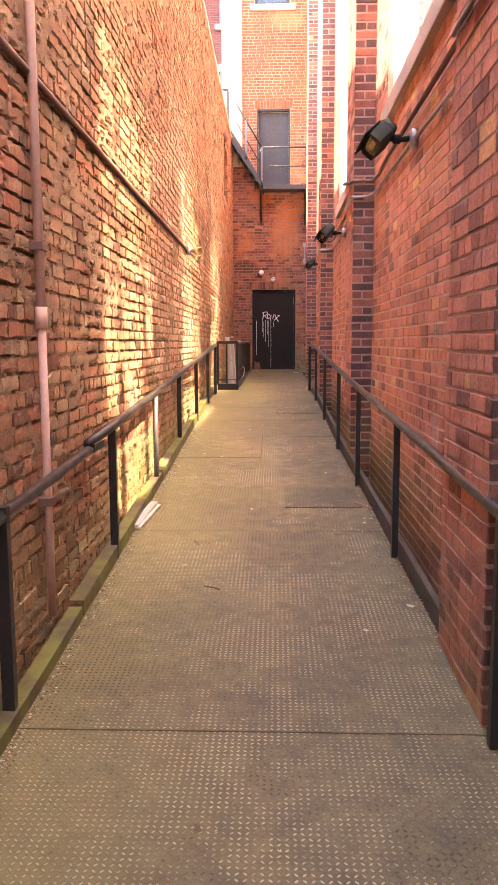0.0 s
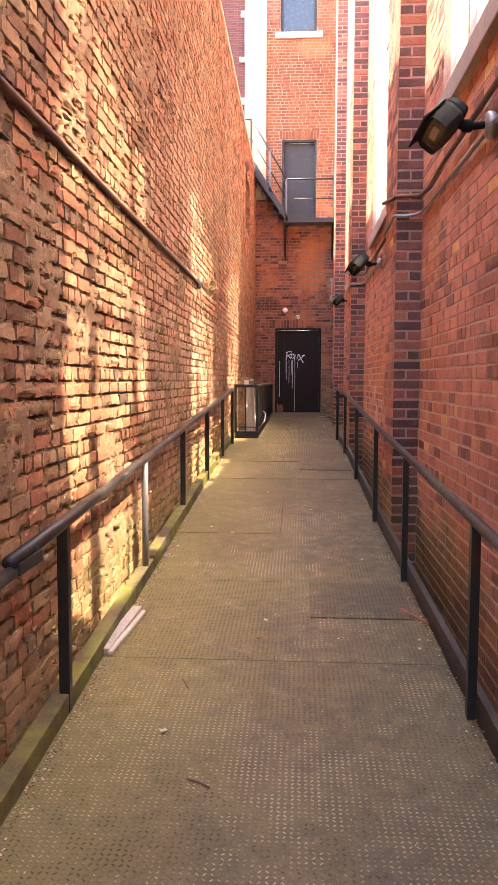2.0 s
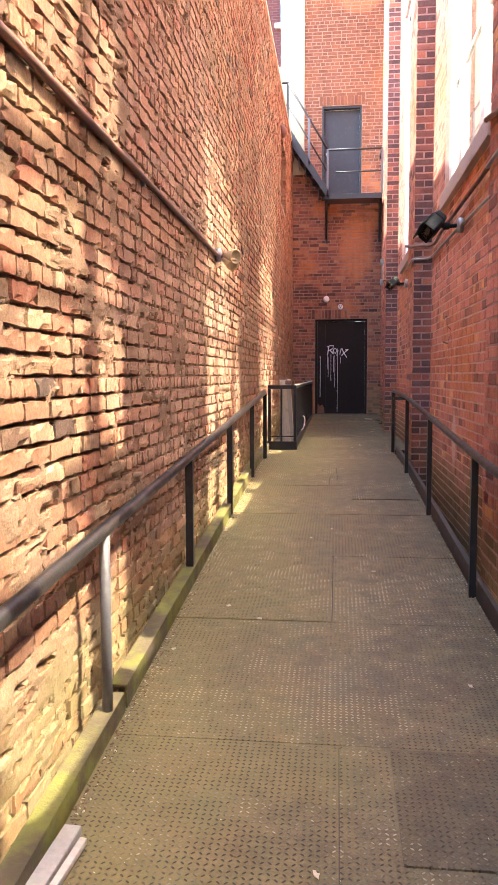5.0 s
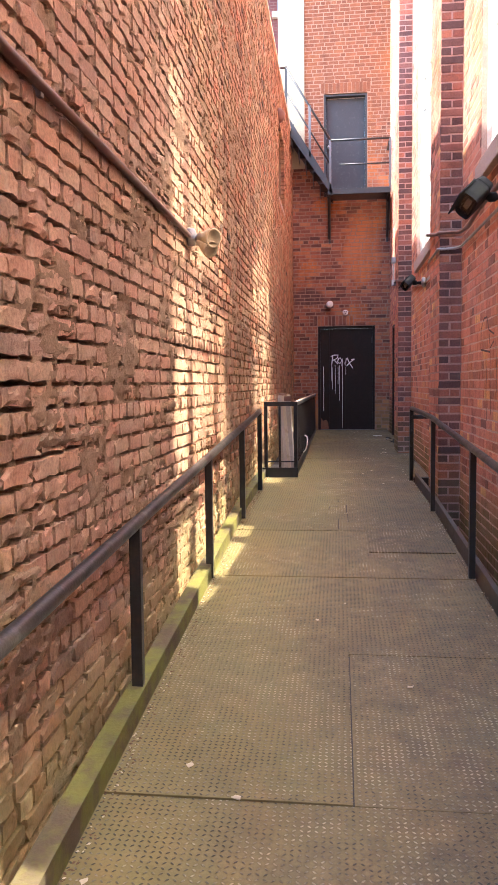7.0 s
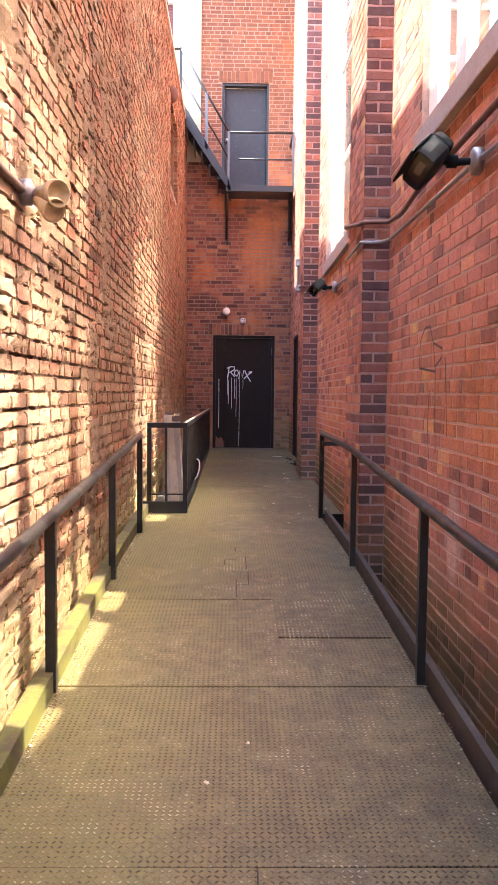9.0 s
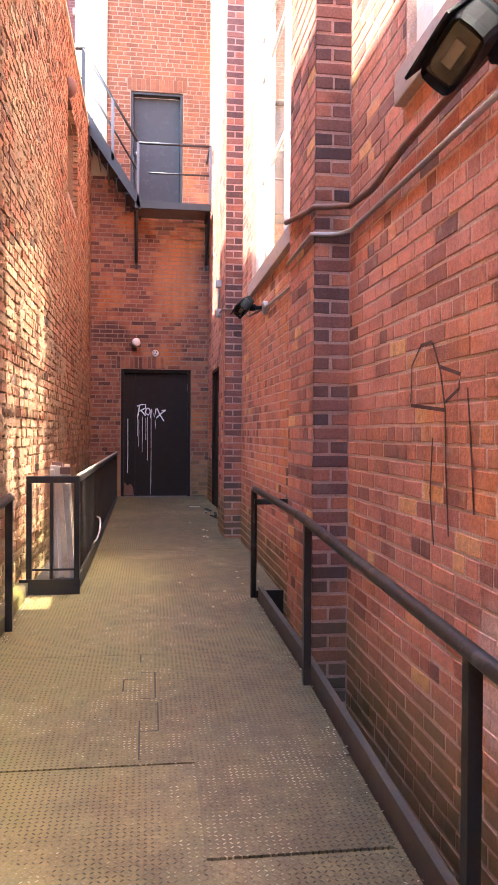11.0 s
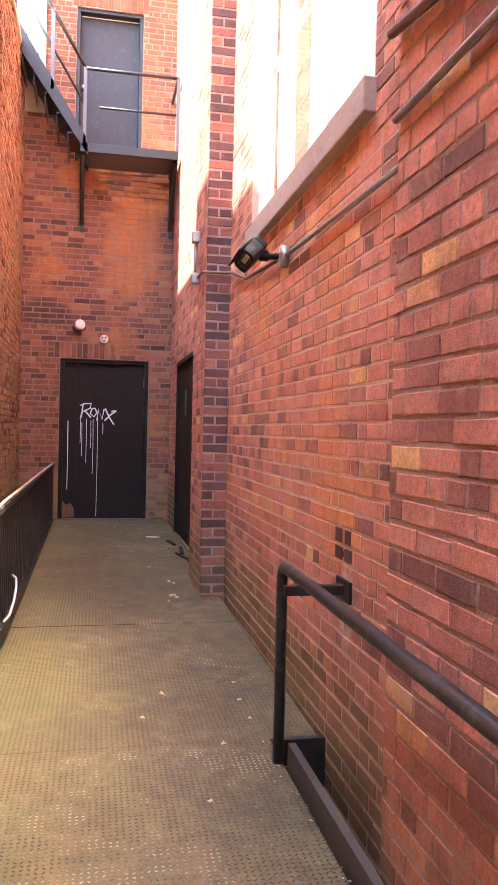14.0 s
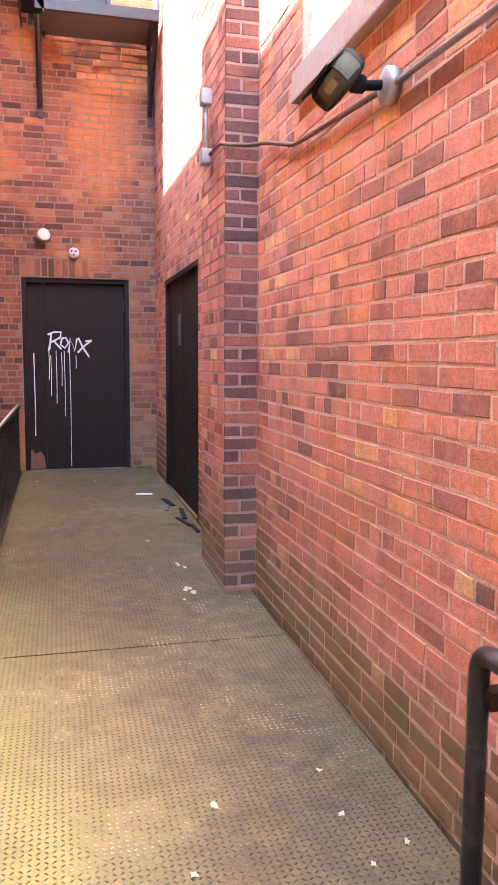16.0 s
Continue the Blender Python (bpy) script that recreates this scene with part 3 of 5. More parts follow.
# ---- ground and ramp ----
bm = bmesh.new()
vs = [bm.verts.new(p) for p in ((-400, -400, -0.62), (400, -400, -0.62), (400, 400, -0.62), (-400, 400, -0.62))]
bm.faces.new(vs)
tagged(part("ground", bm, GROUND), "dirty dark concrete ground below the steel ramp", "ground", kind="structure")

floor = tagged(new("floor"), "raised-tread steel plate ramp, worn and dusty", "floor", kind="structure")


def kerb_x(y):
    return -0.945 - 0.0115 * (max(y, 3.0) - 4.5)



def plate(y0, y1, x0, x1, lift=0.0, parent=None, g=0.0036):
    """One tread plate of the ramp, 8 mm thick, its edges slightly eased and uneven."""
    t = 0.012
    a, b = y0 + g, y1 - g
    bm = bmesh.new()
    ys = [a, (a + b) / 2, b]
    if a < 12 < b:
        ys[1] = 12.0
    tip = rng.uniform(-0.003, 0.003)
    wob = [rng.uniform(-0.001, 0.001) + tip for _ in range(6)]
    top, low = [], []
    for i, y in enumerate(ys):
        for k, x in enumerate((x0(y) + g, x1(y) - g)):
            z = deck_z(y) + lift + wob[i * 2 + k]
            top.append(bm.verts.new((x, y, z)))
            low.append(bm.verts.new((x, y, z - t - lift)))
    for i in (0, 2):
        bm.faces.new((top[i], top[i + 1], top[i + 3], top[i + 2]))
        bm.faces.new((low[i], low[i + 2], low[i + 3], low[i + 1]))
        bm.faces.new((top[i], top[i + 2], low[i + 2], low[i]))
        bm.faces.new((top[i + 1], low[i + 1], low[i + 3], top[i + 3]))
    bm.faces.new((top[0], low[0], low[1], top[1]))
    bm.faces.new((top[4], top[5], low[5], low[4]))
    return part("plate", bm, PLATE, parent)


def edge_l(y):
    return kerb_x(y) - 0.03


def edge_r(y):
    return rail_x(y) + 0.02


SEAMS = [-6.0, -3.53, -2.31, -1.09, 0.13, 1.35, 2.57, 3.79, 5.01, 6.23, 7.45, 8.67, 9.89, 11.11, 12.42, 13.97, 15.92, 18.4, BACK + 0.1]
for a, b in zip(SEAMS, SEAMS[1:]):
    if b < 14.0:
        split = {7.45: -0.145, 5.01: -0.11}.get(a)
        if split is not None:
            g = 0.0014 if a < 6 else 0.0026
            plate(a, b, edge_l, lambda y, s=split: s, 0.0, floor, g)
            plate(a, b, lambda y, s=split: s, edge_r, 0.0, floor, g)
        else:
            plate(a, b, edge_l, edge_r, 0.0, floor)
    else:
        plate(a, b, lambda y: -0.74 if y > 13.97 else kerb_x(y) - 0.03, lambda y: right_x(y) - 0.030, 0.0, floor)
patch_plate = plate(5.59, 6.21, lambda y: 0.068, lambda y: edge_r(y) - 0.06, 0.007, floor)
patch_plate.data.materials[0] = PATCH_PLATE
patch_plate = plate(10.47, 11.10, lambda y: 0.015, lambda y: edge_r(y) - 0.03, 0.007, floor)
patch_plate.data.materials[0] = PATCH_PLATE
# a dark sheet added under the plates, so that their gaps read as shade
bm = bmesh.new()
rows = [[bm.verts.new((x, y, deck_z(y) - 0.022 - dz)) for x, dz in ((kerb_x(y) - 0.02, 0), (rail_x(y), 0), (rail_x(y), 0.02), (kerb_x(y) - 0.02, 0.02))] for y in (-6, 2.5, 8, 12, 13.8, BACK)]
for a, b in zip(rows, rows[1:]):
    for k in range(4):
        bm.faces.new((a[k], a[(k + 1) % 4], b[(k + 1) % 4], b[k]))
part("deck", bm, DARK_ROOM, floor, "dark sheet closing the gaps under the plates")
# steel beams that carry the plates
bm = bmesh.new()
for x0, x1 in ((-0.94, -0.86), (0.50, 0.58)):
    for a, b in ((-6.0, 12.0), (12.0, 21.2)):
        pts = [bm.verts.new((x, y, deck_z(y) - dz)) for y in (a, b) for x in (x0, x1) for dz in (0.045, 0.16)]
        for q in ((0, 1, 5, 4), (2, 6, 7, 3), (0, 4, 6, 2), (1, 3, 7, 5), (0, 2, 3, 1), (4, 5, 7, 6)):
            bm.faces.new([pts[k] for k in q])
part("beam", bm, BLACK_IRON, floor, "dark steel beams under the ramp")


def kerb(name, x_at, inward, width, y_list, height, label, material):
    """An upturned steel channel along the ramp's edge: outer web, flat top, thin."""
    bm = bmesh.new()
    ring = [(0.0, -0.04), (0.0, height), (-width, height), (-width, height - 0.008), (-0.008, height - 0.008), (-0.008, -0.04)]
    rows = [[bm.verts.new((x_at(y) + inward * dx, y, deck_z(y) + dz)) for dx, dz in ring] for y in y_list]
    for a, b in zip(rows, rows[1:]):
        for k in range(len(ring)):
            k2 = (k + 1) % len(ring)
            bm.faces.new((a[k], a[k2], b[k2], b[k]))
    bm.faces.new(rows[0])
    bm.faces.new(rows[-1])
    return tagged(part(name, bm, material), label, "kerb", kind="structure")


for ys, h, w in (([-6, 0, 3, 3.54], 0.062, 0.065), ([3.57, 5, 6.40], 0.082, 0.072), ([6.44, 8, 12, 13.95], 0.095, 0.075)):
    kerb("trim_kerb_west", kerb_x, 1, w, ys, h, "steel kerb channel with olive algae along the ramp", KERB)
kerb("trim_kerb_east", lambda y: rail_x(y) + 0.035, -1, 0.032, [-6, 2.5, 8, 12, 13.72], 0.085, "dusty brown steel kerb channel along the ramp", KERB_EAST)

# ---- handrails ----
LEFT_POSTS = (0.8, 2.60, 4.45, 6.25, 8.06, 9.83, 11.52, 12.98)
RIGHT_POSTS = (0.6, 2.5, 4.5, 6.3, 7.92, 9.93, 11.87, 13.74)


def left_rail_z(y):
    return 0.722 + 0.0582 * y if y > 8.05 else 1.1905 + 0.0445 * (y - 8.05)


def left_rail_x(y):
    return -1.018 + 0.0154 * (8.05 - min(max(y, 4.4), 8.05))


def right_rail_z(y):
    return deck_z(y) + 0.815


rail = thing("handrail", "black steel handrail with rubbed top on flat posts", "handrail", "ramp handrails")
for y in LEFT_POSTS:
    x, z0, z1 = left_rail_x(y), deck_z(y), left_rail_z(y)
    if abs(y - 6.25) < 0.1:
        part("post", pipe([(x, y, z0), (x, y, z1)], 0.021), GREY_IRON, rail, "grey round replacement post", True)
    else:
        part("post", boxes(((x - 0.023, y - 0.02, z0), (x + 0.023, y + 0.02, z1)), bevel=0.003), BLACK_IRON, rail)
part("rail", pipe([(left_rail_x(y), y, left_rail_z(y)) for y in (3.86, 4.4, 6, 8.05, 10, 12.98)], 0.026, 14), WORN_RAIL, rail, smooth=True)
part("rail", pipe([(left_rail_x(y), y, left_rail_z(y) - 0.035) for y in (-2, 1, 4.08)], 0.0235, 14), WORN_RAIL, rail, "lower rail piece that overlaps the next", True)
part("bracket", boxes(((left_rail_x(4) - 0.02, 3.88, left_rail_z(3.98) - 0.055), (left_rail_x(4) + 0.03, 4.11, left_rail_z(3.98) - 0.01)), bevel=0.006), BLACK_IRON, rail, "bolted splice clamp")

rail = thing("handrail", "black steel handrail with end loop bracketed to red brick", "handrail", "ramp handrails")
for y in RIGHT_POSTS[:-1]:
    x = rail_x(y)
    part("post", boxes(((x - 0.019, y - 0.022, deck_z(y) - 0.005), (x + 0.019, y + 0.022, right_rail_z(y))), bevel=0.003), BLACK_IRON, rail)
ye = RIGHT_POSTS[-1]
path = [(rail_x(y), y, right_rail_z(y)) for y in (-2, 2.5, 5, 8, 10, 12, 13.4)]
path += bend(path[-1], (rail_x(ye), ye, right_rail_z(ye)), (rail_x(ye), ye, deck_z(ye)), 0.06) + [(rail_x(ye), ye, deck_z(ye) - 0.005)]
part("rail", pipe(path, 0.0235, 14), WORN_RAIL, rail, smooth=True)
zb = right_rail_z(13.8) - 0.10
part("bracket", boxes(((rail_x(ye), 13.69, zb - 0.02), (right_x(13.7) - 0.012, 13.735, zb + 0.02)), ((right_x(13.7) - 0.022, 13.62, zb - 0.045), (right_x(13.7) - 0.010, 13.80, zb + 0.045)), bevel=0.003), BLACK_IRON, rail, "flat bar with wall plate")
# the gap between ramp and wall closes at the landing
tagged(part("trim_gap", boxes(((rail_x(13.9) + 0.04, 13.925, 0.33), (right_x(13.9) - 0.01, 13.965, deck_z(13.9) + 0.01)), ((rail_x(13.9) + 0.04, 13.3, 0.30), (right_x(13.6) - 0.01, 13.925, 0.33)), bevel=0.003), BLACK_IRON), "black steel closing plate at the end of the gap", "trim", kind="structure")

# ---- stairwell guard ----
guard = thing("guard_railing", "black steel guard with close bars round a narrow pit", "railing")
gz, gt = deck_z(14.3), 1.55
part("front_frame", boxes(((-1.07, 13.970, gt - 0.05), (-0.68, 14.020, gt)), ((-1.07, 13.970, gz), (-1.03, 14.020, gt - 0.05)), ((-0.72, 13.970, gz), (-0.68, 14.020, gt - 0.05)), ((-0.90, 13.975, gz), (-0.875, 14.015, gt - 0.05)), ((-1.03, 13.985, gz + 0.17), (-0.72, 14.005, gz + 0.185)), bevel=0.003), BLACK_IRON, guard)
part("kick_plate", boxes(((-1.12, 13.955, gz - 0.01), (-0.675, 13.970, gz + 0.11)), bevel=0.003), BLACK_IRON, guard)
side_x0, side_end = -0.70, 21.2
part("top_rail", boxes(((side_x0 - 0.022, 14.020, gt - 0.045), (side_x0 + 0.022, side_end, gt - 0.004)), bevel=0.004), BLACK_IRON, guard)
part("rail_cap", boxes(((side_x0 - 0.014, 14.070, gt - 0.003), (side_x0 + 0.008, side_end, gt + 0.006)), bevel=0.002), LITTER_PALE, guard, "pale worn strip on the top rail")
part("bottom_rail", boxes(((side_x0 - 0.02, 14.020, gz + 0.015), (side_x0 + 0.02, side_end, gz + 0.14)), bevel=0.004), BLACK_IRON, guard)
y = 14.110
bar_mesh = None
while y < side_end - 0.05:
    if bar_mesh is None:
        first = part("bar", boxes(((-0.008, -0.011, gz + 0.05), (0.008, 0.011, gt - 0.02)), bevel=0.002), BLACK_IRON, guard)
        bar_mesh = first.data
        first.location = (side_x0, y, 0)
    else:
        b = new("bar", bar_mesh)
        b.location, b.parent = (side_x0, y, 0), guard
    y += 0.115
r = random.Random(41)
for k in range(8):
    w, lean = r.uniform(0.022, 0.05), r.uniform(0.035, 0.075)
    x, y, top = -0.905 + 0.017 * k, 14.130 + 0.035 * (k % 3), r.uniform(1.585, 1.64)
    bm = bmesh.new()
    box(bm, (x - w / 2, y - 0.008, 0.76), (x + w / 2, y + 0.008, top), 0.002)
    for v in bm.verts:
        h = (v.co.z - 0.76) / (top - 0.76)
        v.co.x += lean * (1 - h) + 0.012 * math.sin(3.1 * h + k)
    plank = tagged(part("board", bm, (BOARD_PALE, WOOD, BOARD_PALE, LITTER_PALE)[k % 4]), "old pale wooden board leaning inside the steel guard", "board", "boards in the guard")
    if k in (2, 6):
        part("end_block", boxes(((x - 0.04, y - 0.016, top - 0.03), (x + 0.04, y + 0.016, top + 0.025)), bevel=0.004), BROWN_CONDUIT, plank, "dark brown end block")
tray = thing("board_rest", "dark steel shelf under the boards in the pit", "shelf")
part("plate", boxes(((-1.02, 14.030, 0.715), (-0.725, 14.520, 0.757)), bevel=0.003), BLACK_IRON, tray)
loop = thing("hose_loop", "pale plastic hose loop hooked on the steel guard", "hose")
part("tube", pipe([(-0.685, 16.05, 1.02), (-0.655, 15.98, 1.01), (-0.642, 15.86, 0.97), (-0.642, 15.72, 0.91), (-0.655, 15.62, 0.85), (-0.685, 15.58, 0.82)], 0.008, 8), LAMP_WHITE, loop, smooth=True)

# ---- doors ----
def plain_door(name, place, hole, leaves, material, frame_material, label, inset=0.09, sides=0.05):
    u0, u1, z0, z1 = hole
    door = tagged(new(name), label, "door", kind="structure")

    def slab(n, a, b, c, d, d0, d1, m, parent=door, lab=""):
        bm = bmesh.new()
        pts = [bm.verts.new(place(u, z, dd)) for dd in (d0, d1) for u, z in ((a, c), (b, c), (b, d), (a, d))]
        for q in ((0, 1, 2, 3), (4, 7, 6, 5), (0, 4, 5, 1), (1, 5, 6, 2), (2, 6, 7, 3), (3, 7, 4, 0)):
            bm.faces.new([pts[i] for i in q])
        bmesh.ops.recalc_face_normals(bm, faces=bm.faces)
        bmesh.ops.bevel(bm, geom=list(bm.edges), offset=0.003, segments=1, affect="EDGES")
        return part(n, bm, m, parent, lab)

    front = -0.03 if inset > 0.05 else 0.004
    slab("frame", u0, u0 + sides, z0, z1, -inset - 0.06, front, frame_material)
    slab("frame", u1 - sides, u1, z0, z1, -inset - 0.06, front, frame_material)
    slab("frame", u0 + sides, u1 - sides, z1 - sides, z1, -inset - 0.06, front, frame_material)
    # added sheet closes the leaf gaps; the room's darkness is its colour
    slab("backing", u0 + sides, u1 - sides, z0, z1 - sides, -inset - 0.075, -inset - 0.06, DARK_ROOM, door, "dark sheet behind the leaf, for the unlit room")
    made = []
    for a, b in leaves:
        made.append(slab("leaf", a + 0.002, b - 0.002, z0 + 0.012, z1 - sides - 0.004, -inset - 0.05, -inset, material))
    return door, made, slab


door_1, leaves, slab = plain_door("door_1", on_back, DOOR_1, [(-0.59, -0.40), (-0.40, 0.495)], BLACK_DOOR, BLACK_DOOR, "black painted steel door with white spray-paint tag and drips")
slab("threshold", -0.64, 0.545, 0.74, 0.79, -0.2, 0.03, GREY_IRON)
part("hinge", pipe([(0.49, BACK + 0.08, 2.6), (0.49, BACK + 0.08, 2.72)], 0.009, 8), GREY_IRON, leaves[1])
door_2, leaves2, slab2 = plain_door("door_2", on_right, DOOR_2, [(18.60, 19.5), (19.5, 20.40)], BLACK_DOOR, BLACK_DOOR, "black steel double door in the red brick wall", 0.035)
slab2("notice", 19.62, 19.80, 2.2, 2.5, -0.033, -0.029, GREY_IRON, leaves2[1], "faded stuck-on notice")
door_3, leaves3, slab3 = plain_door("door_3", on_back, DOOR_3, [(-0.455, 0.34)], GREY_DOOR, BLACK_IRON, "plain grey steel door on the fire escape landing", 0.16, 0.045)
slab3("door_edge", 0.342, 0.348, 5.62, 7.63, -0.158, -0.14, WHITE_PAINT, door_3, "pale weather strip")
slab3("door_edge", -0.44, 0.34, 7.625, 7.632, -0.158, -0.14, WHITE_PAINT, door_3, "pale weather strip")
part("handle", lathe([(0.03, 0), (0.03, 0.012), (0.014, 0.016), (0.014, 0.05), (0.032, 0.055), (0.032, 0.085), (0.01, 0.095)], 14, pose(-0.40, BACK + 0.16, 6.65, 90, 0, 0)), GALVANISED, leaves3[0], "round steel knob", True)


def stroke(points, place, width, name, material, parent, d):
    """A sprayed line: a thin ribbon on a surface."""
    bm = bmesh.new()
    last = None
    for i, (u, z) in enumerate(points):
        a, b = points[max(i - 1, 0)], points[min(i + 1, len(points) - 1)]
        n = Vector((-(b[1] - a[1]), b[0] - a[0]))
        n = n.normalized() * width / 2 if n.length else Vector((width / 2, 0))
        pair = (bm.verts.new(place(u + n.x, z + n.y, d)), bm.verts.new(place(u - n.x, z - n.y, d)))
        if last:
            bm.faces.new((last[0], last[1], pair[1], pair[0]))
        last = pair
    return part(name, bm, material, parent)


TAG = [[(-0.33, 2.34), (-0.37, 2.33), (-0.30, 2.36), (-0.22, 2.36), (-0.23, 2.30), (-0.34, 2.24), (-0.35, 2.17)], [(-0.33, 2.34), (-0.34, 2.25), (-0.36, 2.15)], [(-0.31, 2.27), (-0.25, 2.20), (-0.22, 2.17)], [(-0.21, 2.29), (-0.23, 2.22), (-0.18, 2.18), (-0.14, 2.24), (-0.17, 2.30), (-0.21, 2.29)],
       [(-0.14, 2.13), (-0.12, 2.29), (-0.07, 2.15), (-0.045, 2.29)], [(-0.03, 2.30), (0.02, 2.19), (0.09, 2.08)], [(0.12, 2.27), (0.04, 2.21), (-0.04, 2.13)], [(0.12, 2.27), (0.05, 2.26)]]
for line in TAG:
    stroke(line, on_back, 0.020, "sprayed_letter", TAG_PAINT, leaves[1], -0.087)
for x, za, zb in ((-0.36, 2.20, 1.82), (-0.28, 2.15, 1.55), (-0.19, 2.15, 1.40), (-0.13, 2.2, 0.82), (-0.22, 2.13, 1.75), (-0.06, 2.1, 1.95), (-0.34, 2.1, 1.64)):
    stroke([(x, za), (x + 0.004, (za + zb) / 2), (x, zb)], on_back, 0.007, "paint_drip", TAG_PAINT, leaves[1], -0.087)
stroke([(-0.525, 2.12), (-0.522, 1.6), (-0.525, 1.18)], on_back, 0.010, "paint_drip", TAG_PAINT, leaves[0], -0.087)

# ---- windows of the east wall ----
def tall_window(number, c):
    win = tagged(new("window_%d" % number), "tall white painted window with many panes above a stone sill", "window", "windows of the east wall", "structure")
    y0, y1 = c - WIN_HALF, c + WIN_HALF
    x = right_x(c) + 0.035

    def bar(name, a, b, z0, z1, d0=0.0, d1=0.07, parent=win, m=WHITE_PAINT, bevel=0.005):
        return part(name, boxes(((x + d0, a, z0), (x + d1, b, z1)), bevel=bevel), m, parent)

    frame_1 = bar("window_frame", y0, y0 + 0.20, WIN_BOTTOM, WIN_TOP)
    bar("window_frame", y1 - 0.20, y1, WIN_BOTTOM, WIN_TOP)
    bar("window_frame", y0 + 0.20, y1 - 0.20, WIN_TOP - 0.12, WIN_TOP)
    bar("window_frame", y0 + 0.20, y1 - 0.20, WIN_BOTTOM, WIN_BOTTOM + 0.08)
    stiles = [(y0 + 0.56, y0 + 0.74), (y1 - 0.74, y1 - 0.56)]
    for a, b in stiles:
        bar("mullion", a, b, WIN_BOTTOM + 0.08, WIN_TOP - 0.12)
    lights = [(y0 + 0.20, y0 + 0.56), (y0 + 0.74, y1 - 0.74), (y1 - 0.56, y1 - 0.20)]
    for a, b in lights:
        for z in (4.35, 5.35, 5.75, 6.6):
            bar("glazing_bar", a, b, z, z + (0.10 if z == 5.75 else 0.035), 0.015, 0.055)
        pane = part("pane", boxes(((x + 0.03, a, WIN_BOTTOM + 0.08), (x + 0.036, b, WIN_TOP - 0.12)), bevel=0.0), GLASS, win)
        pane.visible_shadow = False
    sill = part("window_sill", boxes(((right_x(c) - 0.05, y0 - 0.03, WIN_BOTTOM - 0.14), (right_x(c) + 0.14, y1 + 0.03, WIN_BOTTOM - 0.004)), bevel=0.008), STONE, win, "grey stone sill")
    part("blind", boxes(((x + 0.66, y0 - 0.45, WIN_BOTTOM - 0.3), (x + 0.67, y1 + 0.45, WIN_TOP + 0.3)), bevel=0.0), BLIND, win, "plain white blind behind the glass")
    part("curtain", boxes(((x + 0.60, c - 0.46, WIN_BOTTOM - 0.2), (x + 0.63, c - 0.02, WIN_TOP)), bevel=0.0), CURTAIN, win, "pale yellow curtain")
    # panel added in dim lilac, for the unlit room seen through the glass
    part("curtain", boxes(((x + 0.60, c + 0.02, WIN_BOTTOM - 0.2), (x + 0.63, c + 0.62, WIN_TOP)), bevel=0.0), LILAC, win, "lilac panel for the dim room behind the glass")
    # area lamps added for sun reflected off this glass, three tilted strips behind bars
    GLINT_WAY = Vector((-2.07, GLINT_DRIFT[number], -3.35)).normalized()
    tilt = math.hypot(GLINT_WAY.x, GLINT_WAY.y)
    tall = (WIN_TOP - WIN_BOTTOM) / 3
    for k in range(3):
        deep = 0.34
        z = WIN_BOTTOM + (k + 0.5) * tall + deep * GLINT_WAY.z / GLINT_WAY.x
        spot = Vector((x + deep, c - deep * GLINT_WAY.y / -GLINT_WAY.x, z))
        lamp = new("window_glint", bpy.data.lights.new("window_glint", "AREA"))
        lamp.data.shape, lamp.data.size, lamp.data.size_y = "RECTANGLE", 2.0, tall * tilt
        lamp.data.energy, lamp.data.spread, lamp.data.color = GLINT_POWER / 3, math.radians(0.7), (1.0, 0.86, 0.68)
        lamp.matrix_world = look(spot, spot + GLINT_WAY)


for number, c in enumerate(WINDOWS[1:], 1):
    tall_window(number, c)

# ---- upper window, cream pier, copings, slot window ----
win = tagged(new("window_4"), "dark sash window with pale stone sill high in the end wall", "window", kind="structure")
u0, u1, z0, z1 = WIN_UP
part("window_frame", boxes(((u0, BACK + 0.08, z0), (u0 + 0.07, BACK + 0.16, z1)), ((u1 - 0.07, BACK + 0.08, z0), (u1, BACK + 0.16, z1)), ((u0 + 0.07, BACK + 0.08, z0), (u1 - 0.07, BACK + 0.16, z0 + 0.08)), ((u0 + 0.07, BACK + 0.08, z0 + 0.85), (u1 - 0.07, BACK + 0.16, z0 + 0.91)), bevel=0.004), BLACK_IRON, win)
part("pane", boxes(((u0 + 0.07, BACK + 0.11, z0 + 0.08), (u1 - 0.07, BACK + 0.125, z1)), bevel=0.0), DARK_GLASS, win)
part("window_sill", boxes(((u0 - 0.13, BACK - 0.06, z0 - 0.15), (u1 + 0.15, BACK + 0.1, z0 - 0.004)), bevel=0.008), PALE_STONE, win, "pale stone sill")

tagged(part("wall_cream_pier", boxes(((-1.36, BACK - 0.03, 6.2), (-0.895, BACK - 0.012, BACK_TOP)), bevel=0.0), CREAM), "cream rendered strip beside the upper brickwork", "wall", kind="structure")
tagged(part("trim_downpipe", pipe([(-1.385, BACK - 0.02, 6.4), (-1.385, BACK - 0.02, BACK_TOP)], 0.035, 10), WHITE_PAINT), "white downpipe at the corner of the end wall", "downpipe", kind="structure")

bm = bmesh.new()
ring = [(-0.48, 0.0), (0.045, 0.0), (0.045, 0.05), (-0.48, 0.07)]
rows = [[bm.verts.new((left_x(y) + dx, y, LEFT_TOP + dz)) for dx, dz in ring] for y in (-6, 8, BACK + 0.3)]
for a, b in zip(rows, rows[1:]):
    for k in range(4):
        bm.faces.new((a[k], a[(k + 1) % 4], b[(k + 1) % 4], b[k]))
bm.faces.new(rows[0])
bm.faces.new(rows[-1])
